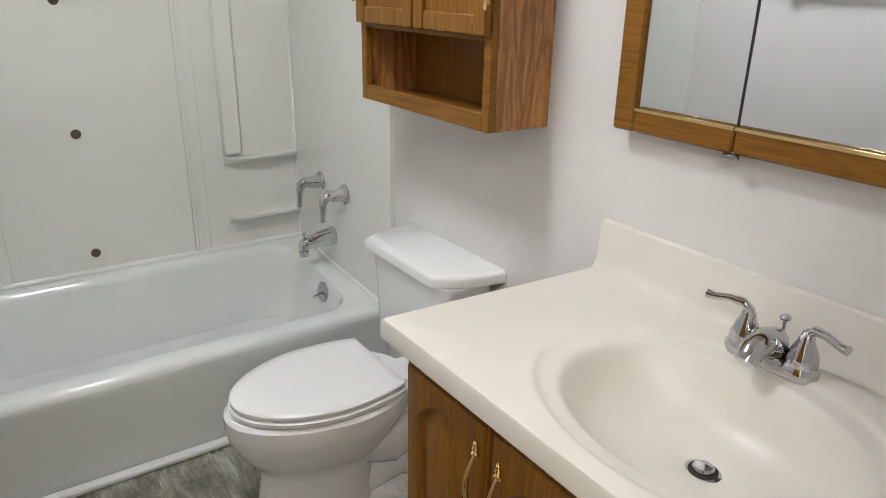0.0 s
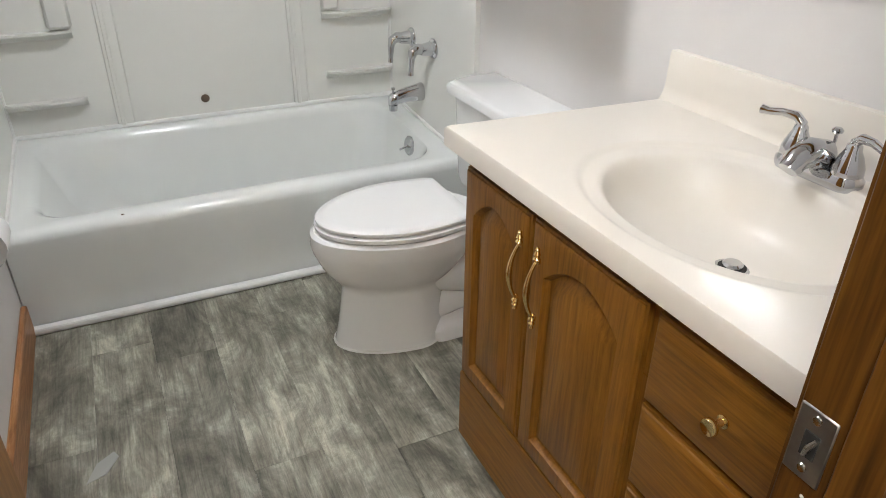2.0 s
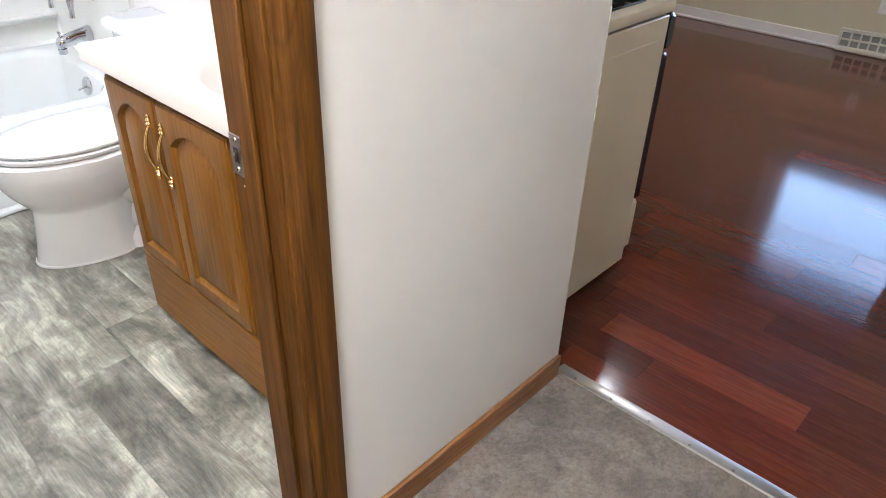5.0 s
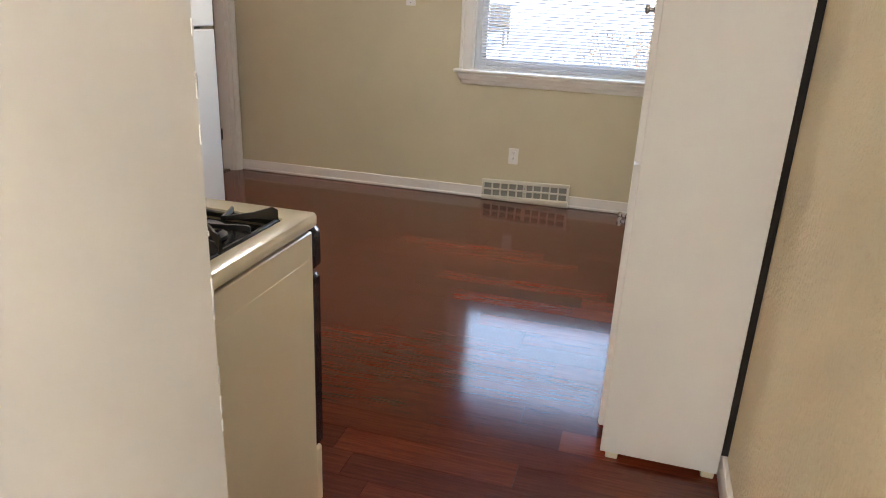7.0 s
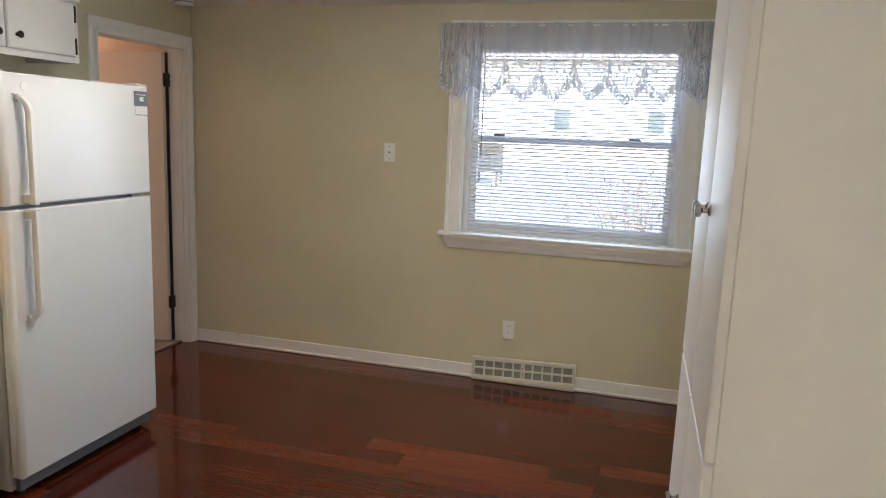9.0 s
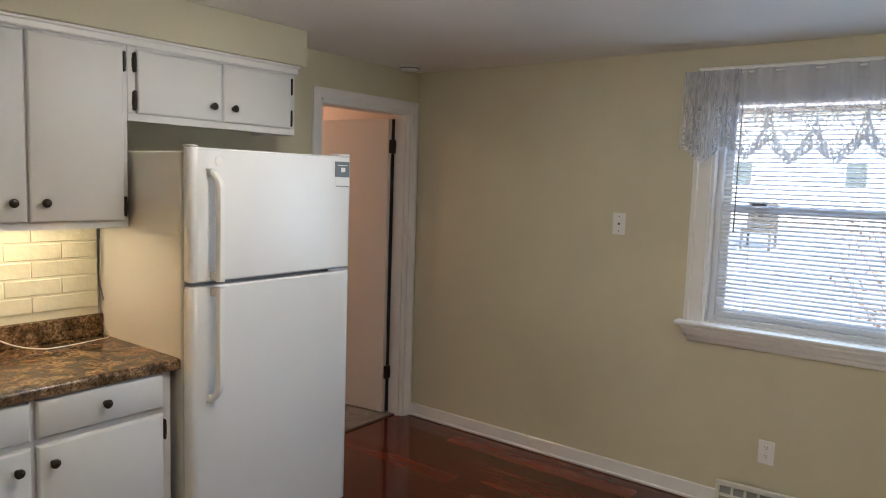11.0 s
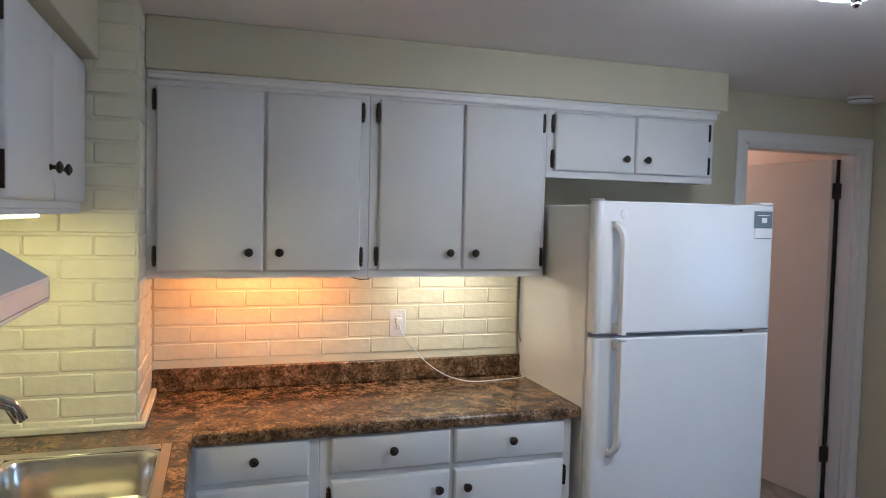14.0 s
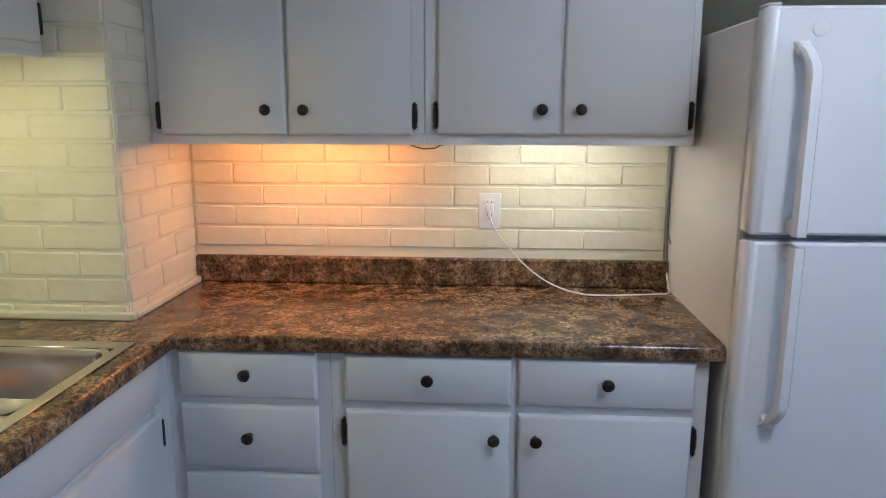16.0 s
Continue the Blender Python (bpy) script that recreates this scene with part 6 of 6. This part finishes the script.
part("casing", win_casing(), trim_white, win, "white moulded casing")
sill = [(4.236, 0.912), (4.236, 0.934), (4.118, 0.934), (4.112, 0.930), (4.110, 0.923), (4.112, 0.916), (4.118, 0.912)]
part("sill", Build().loft([[(x, y, z) for x, z in sill] for y in (WY0 - 0.115, WY1 + 0.115)]), trim_white, win)
ap = [(4.179, 0.911), (4.128, 0.911), (4.126, 0.900), (4.140, 0.882), (4.144, 0.866), (4.156, 0.858), (4.160, 0.838), (4.166, 0.832), (4.179, 0.832)]
part("apron", Build().loft([[(x, y + (0.02 if y < 0 else -0.02) * (0 if z > 0.88 else 1), z) for x, z in ap] for y in (WY0 - 0.085, WY1 + 0.085)]), trim_white, win)

# blinds
bl = thing("mini_blind", (4.215, 0.03, WZ0 + 0.02), "white aluminium mini blind, lowered with open slats", "blind")
part("headrail", bx(4.200, 4.226, WY0 + 0.018, WY1 - 0.018, WZ1 - 0.044, WZ1 - 0.016, c=0.002), slat_white, bl)
part("bottom_rail", bx(4.204, 4.224, WY0 + 0.06, WY1 - 0.06, 0.985, 0.997, c=0.003), slat_white, bl)
sl = Build()
za, n_sl = 1.012, 50
rows = []
for e in (WY0 + 0.06, WY1 - 0.06):
    rows.append([(0.0245 * (k / 4 - 0.5), e, 0.0022 * (1 - (2 * k / 4 - 1) ** 2) + 0.0076 * (k / 4 - 0.5)) for k in range(5)] + [(0.0245 * (k / 4 - 0.5), e, 0.0022 * (1 - (2 * k / 4 - 1) ** 2) + 0.0076 * (k / 4 - 0.5) - 0.0008) for k in range(4, -1, -1)])
sl.loft(rows)
slat_mesh = sl.mesh("slat", slat_white)
for k in range(n_sl):
    s = new("slat", slat_mesh)
    s.location = (4.214, 0, za + k * (2.07 - za) / (n_sl - 1))
    s.parent = bl
    s.matrix_parent_inverse = Matrix.Translation(-bl.location)
for y in (-0.42, 0.03, 0.49):
    part("ladder_cord", Build().tube([(4.2005, y, 0.99), (4.2005, y, 2.08)], 0.0009, 5), slat_white, bl)
part("wand", Build().tube([(4.198, WY1 - 0.12, 2.07), (4.196, WY1 - 0.12, 1.40)], 0.0035, 8), rubber_grey, bl, "tilt wand")

# lace valance
va = thing("lace_valance", (4.14, 0.05, 2.18), "sheer white lace valance gathered on a rod", "curtain")
VY0, VY1 = -0.76, 0.815
nu, nv = 320, 14


def scallop(t):
    """Height of the pointed lower edge, eight scallops across the width."""
    q = (t * 8.0) % 1.0
    return 1.835 - 0.095 * (1 - abs(2 * q - 1)) ** 0.75 + 0.012 * math.sin(t * 17)


def fold_at(t, s):
    return 0.012 * math.sin(t * 150 + 2 * math.sin(t * 23)) * (0.6 + 0.5 * s) + 0.010 * math.sin(t * 61 + 1.3) - 0.02 * s


verts, faces = [], []
for i in range(nu + 1):
    t = i / nu
    y = VY0 + (VY1 - VY0) * t
    bot = scallop(t)
    for j in range(nv + 1):
        s = j / nv
        z = 2.185 + (bot - 2.185) * s
        verts.append((4.13 + fold_at(t, s), y, z))
for i in range(nu):
    for j in range(nv):
        a = i * (nv + 1) + j
        faces.append((a, a + 1, a + nv + 2, a + nv + 1))
part("cloth", Build().add(verts, faces), sheer_lace, va)
verts, faces = [], []
for i in range(nu + 1):
    t = i / nu
    q = abs(2 * ((t * 8.0) % 1.0) - 1)
    lo, hi = scallop(t) - 0.004, scallop(t) + 0.055 + 0.10 * q ** 3
    for j in range(5):
        z = lo + (hi - lo) * j / 4
        verts.append((4.127 + fold_at(t, (2.185 - z) / (2.185 - lo)), VY0 + (VY1 - VY0) * t, z))
for i in range(nu):
    for j in range(4):
        a = i * 5 + j
        faces.append((a, a + 1, a + 6, a + 5))
part("lace_edge", Build().add(verts, faces), lace_border, va, "dense scalloped lace edging")
for ya, yb, zb in ((0.56, 0.832, 1.788), (-0.785, -0.56, 1.80)):
    verts, faces = [], []
    for i in range(61):
        t = i / 60
        for j in range(nv + 1):
            s = j / nv
            drop = zb + 0.03 * math.sin(t * 9.0)
            verts.append((4.122 - 0.018 * s + 0.013 * math.sin(t * 40 + 1.5 * math.sin(t * 9)) * (0.7 + 0.4 * s), ya + (yb - ya) * t, 2.186 + (drop - 2.186) * s))
    for i in range(60):
        for j in range(nv):
            a = i * (nv + 1) + j
            faces.append((a, a + 1, a + nv + 2, a + nv + 1))
    part("gathered_end", Build().add(verts, faces), sheer_net, va)
part("rod", Build().tube([(4.14, VY0, 2.172), (4.14, VY1, 2.172)], 0.006, 8), plastic_white, va)
for y in (VY0 + 0.004, 0.12, VY1 - 0.004):
    part("bracket", bx(4.135, 4.1795, y - 0.012, y + 0.012, 2.15, 2.19, c=0.003), plastic_white, va)

# ---- ceiling fixtures ----


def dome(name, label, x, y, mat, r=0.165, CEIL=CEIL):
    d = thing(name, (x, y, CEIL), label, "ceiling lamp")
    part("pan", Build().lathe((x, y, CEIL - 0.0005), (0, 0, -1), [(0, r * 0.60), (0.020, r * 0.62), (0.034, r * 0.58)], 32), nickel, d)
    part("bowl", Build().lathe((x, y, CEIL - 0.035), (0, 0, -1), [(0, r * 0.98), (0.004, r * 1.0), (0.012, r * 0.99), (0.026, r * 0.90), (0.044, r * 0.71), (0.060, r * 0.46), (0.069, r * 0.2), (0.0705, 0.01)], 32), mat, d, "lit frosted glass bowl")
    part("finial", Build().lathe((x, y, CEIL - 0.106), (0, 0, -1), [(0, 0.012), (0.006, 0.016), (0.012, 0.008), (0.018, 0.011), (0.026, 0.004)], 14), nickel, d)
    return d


dome("ceiling_light", "flush dome light with a frosted glass bowl", 2.22, 0.985, lamp_glass)
dome("hall_light", "flush dome light in the hall", -1.75, -0.5, lamp_hall, 0.18)
# unseen bathroom fixture: its type and place are assumed to light the room
dome("assumed_bath_light", "assumed dome light, out of view, added to light the bathroom", -1.0, 1.42, lamp_bath_assumed, 0.15, 2.30)
# added lamp, hidden behind the wall, for the warm light beyond the door
dome("assumed_room_light", "unseen dome light added for the next room's warm light", 3.6, 3.9, lamp_rose_assumed, 0.15)
sd = thing("smoke_detector", (3.93, 2.47, CEIL), "round white smoke detector on the ceiling", "smoke detector")
part("case", Build().lathe((3.93, 2.47, CEIL - 0.0005), (0, 0, -1), [(0, 0.066), (0.012, 0.066), (0.014, 0.062), (0.022, 0.062), (0.032, 0.056), (0.036, 0.045)], 28), plastic_white, sd)
part("grille_ring", Build().lathe((3.93, 2.47, CEIL - 0.014), (0, 0, -1), [(0, 0.0625), (0.006, 0.0625)], 28), tag_grey, sd)

# ---- outdoors ----
gv = [(4.4, -60, -0.5), (4.4, 60, -0.5), (18, -60, 0.55), (18, 60, 0.55), (120, -90, 0.9), (120, 90, 0.9)]
structure("ground", Build().add(gv, [(0, 1, 3, 2), (2, 3, 5, 4)]), snow_ground, "pale bright yard rising towards the houses", "ground")
hs = thing("neighbour_house", (30, 3, 0.55), "white sided house across the yard", "house")
part("wall", bx(26, 34, -9, 14, 0.4, 4.4), house_siding, hs)
part("roof", Build().loft([[(25.5, y, 4.3), (34.5, y, 4.3), (30, y, 6.8)] for y in (-9.5, 14.5)]), roof_shingle, hs)
for y in (-4.0, -1.6, -0.7, 2.6, 6.0):
    w = part("window", bx(25.93, 26.0, y - 0.36, y + 0.36, 1.75, 2.65), trim_white, hs)
    part("pane", bx(25.90, 25.929, y - 0.29, y + 0.29, 1.82, 2.58), house_glass, w)
random.seed(4)
bush = thing("shrub", (8.5, -0.75, -0.2), "bare leafy shrub outside the window", "shrub")
tw = Build()
lv = Build()
for k in range(60):
    a, r = random.uniform(0, 6.28), random.uniform(0.05, 0.8)
    bxx, byy = 8.5 + 0.25 * r * math.cos(a), -0.60 + 0.3 * r * math.sin(a)
    tx, ty, tz = 8.5 + r * math.cos(a) * 1.1, -0.60 + r * math.sin(a) * 2.1, random.uniform(0.4, 1.5)
    mid = ((bxx + tx) / 2 + random.uniform(-0.1, 0.1), (byy + ty) / 2 + random.uniform(-0.1, 0.1), (tz - 0.6) * 0.5)
    tw.tube([(bxx, byy, -0.2), mid, (tx, ty, tz)], [0.014, 0.009, 0.003], 5)
    for _ in range(26):
        t = random.uniform(0.35, 1.05)
        c = Vector(mid).lerp(Vector((tx, ty, tz)), t) + Vector((random.gauss(0, 0.09), random.gauss(0, 0.09), random.gauss(0, 0.09)))
        u, v = Vector((random.gauss(0, 1), random.gauss(0, 1), random.gauss(0, 1))).normalized() * 0.028, Vector((random.gauss(0, 1), random.gauss(0, 1), random.gauss(0, 1))).normalized() * 0.016
        lv.add([tuple(c - u), tuple(c + v), tuple(c + u), tuple(c - v)], [(0, 1, 2, 3)])
part("twigs", tw, twig_brown, bush)
part("leaves", lv, leaf_dry, bush)
ch = thing("patio_chair", (16.0, 3.1, 0.4), "dark wicker patio chair in the yard", "chair")
part("seat", bx(15.7, 16.3, 2.8, 3.4, 0.72, 0.82, c=0.02), wicker_dark, ch)
part("backrest", bx(16.22, 16.3, 2.8, 3.4, 0.82, 1.35, c=0.02), wicker_dark, ch)
for x in (15.73, 16.27):
    for y in (2.83, 3.37):
        part("leg", bx(x - 0.025, x + 0.025, y - 0.025, y + 0.025, 0.36, 0.72, c=0.005), wicker_dark, ch)

# ---- boards and bricks ----


def pieces(name, parent, mesh_of, places):
    for key, loc in places:
        o = new(name, mesh_of(key))
        o.location = loc
        o.parent = parent
        if parent.type == "EMPTY":
            o.matrix_parent_inverse = Matrix.Translation(-parent.location)


def board_floor(name, label, mat, x0, x1, y0, y1, w, lengths, z, gap, seed):
    rnd = random.Random(seed)
    fl = tagged(new(name, bx(x0, x1, y0, y1, z - 0.012, z - 0.0105).mesh(name, dark_gap)), label, "floor", "", "structure")
    cache = {}
    n = max(1, round((x1 - x0) / w))
    w = (x1 - x0) / n
    for i in range(n):
        xa = x0 + i * w
        y = y0 - rnd.random() * lengths[1]
        while y < y1 - 0.002:
            ln = rnd.choice(lengths)
            ya, yb = max(y, y0), min(y + ln, y1)
            y += ln
            if yb - ya < 0.02:
                continue
            key = round(yb - ya, 3)
            if key not in cache:
                cache[key] = Build().box(gap, w - gap, gap, key - gap, -0.010, 0.0, 0.0).mesh("board", mat, smooth=False)
            o = new("board", cache[key])
            o.location = (xa, ya, z)
            o.parent = fl
    return fl


board_floor("floor_kitchen", "glossy dark red cherry board floor", cherry, 0.0, 4.18, -0.95, 2.655, 0.119, (0.6, 0.9, 1.2), 0.0, 0.0004, 3)
board_floor("floor_bath", "weathered grey oak plank floor", grey_oak, -1.69, -0.14, 0.05, 2.03, 0.178, (0.9, 1.2), 0.0, 0.0004, 5)

brick_cache = {}


def brick_mesh(length, height, facing, g, c):
    key = (round(length, 3), height, facing, g)
    if key not in brick_cache:
        s = 0.0008 if g < 0.0036 else 0.0016
        if facing == "y":
            b = Build().box(s, length - s, -0.007, 0.006, g, height - g, c)
        else:
            b = Build().box(-0.006, 0.007, s, length - s, g, height - g, c)
        brick_cache[key] = b.mesh("brick", brick_paint)
    return brick_cache[key]


def courses(parent, facing, a0, a1, fixed, z0, z1, h, starts, length, seed, g, c):
    """Courses of painted bricks over a face; starts holds each course's first joint in turn."""
    rnd = random.Random(seed)
    k, z = 0, z0
    while z < z1 - 0.01:
        hh = min(h, z1 - z)
        joints = [a0]
        j = starts[k % len(starts)]
        while j < a1 - 0.06:
            if j > a0 + 0.02:
                joints.append(j)
            j += length
        joints.append(a1)
        for p, q in zip(joints, joints[1:]):
            o = new("brick", brick_mesh(q - p, round(hh, 4), facing, g, c))
            d = rnd.uniform(-0.0012, 0.0012)
            o.location = (p, fixed + d, z) if facing == "y" else (fixed + d, p, z)
            o.rotation_euler = (0, rnd.uniform(-0.002, 0.002), 0) if facing == "y" else (rnd.uniform(-0.002, 0.002), 0, 0)
            o.parent = parent
        z += h
        k += 1


courses(wall_north, "y", 0.462, 2.019, 2.553, 1.028, 1.40, 0.0703, (0.698, 0.600), 0.2122, 7, 0.0033, 0.0036)
courses(chimney, "y", 0.004, 0.452, 2.0935, 0.8738, CEIL, 0.0747, (0.12, 0.0205), 0.2035, 8, 0.0042, 0.0042)
courses(chimney, "x", 2.096, 2.548, 0.4525, 0.8738, CEIL, 0.0747, (2.19, 2.292), 0.2035, 9, 0.0042, 0.0042)
courses(bpy.data.objects["wall_west"], "x", 1.19, 2.088, 0.002, 0.8738, 1.62, 0.0747, (1.29, 1.19), 0.2035, 10, 0.0042, 0.0042)
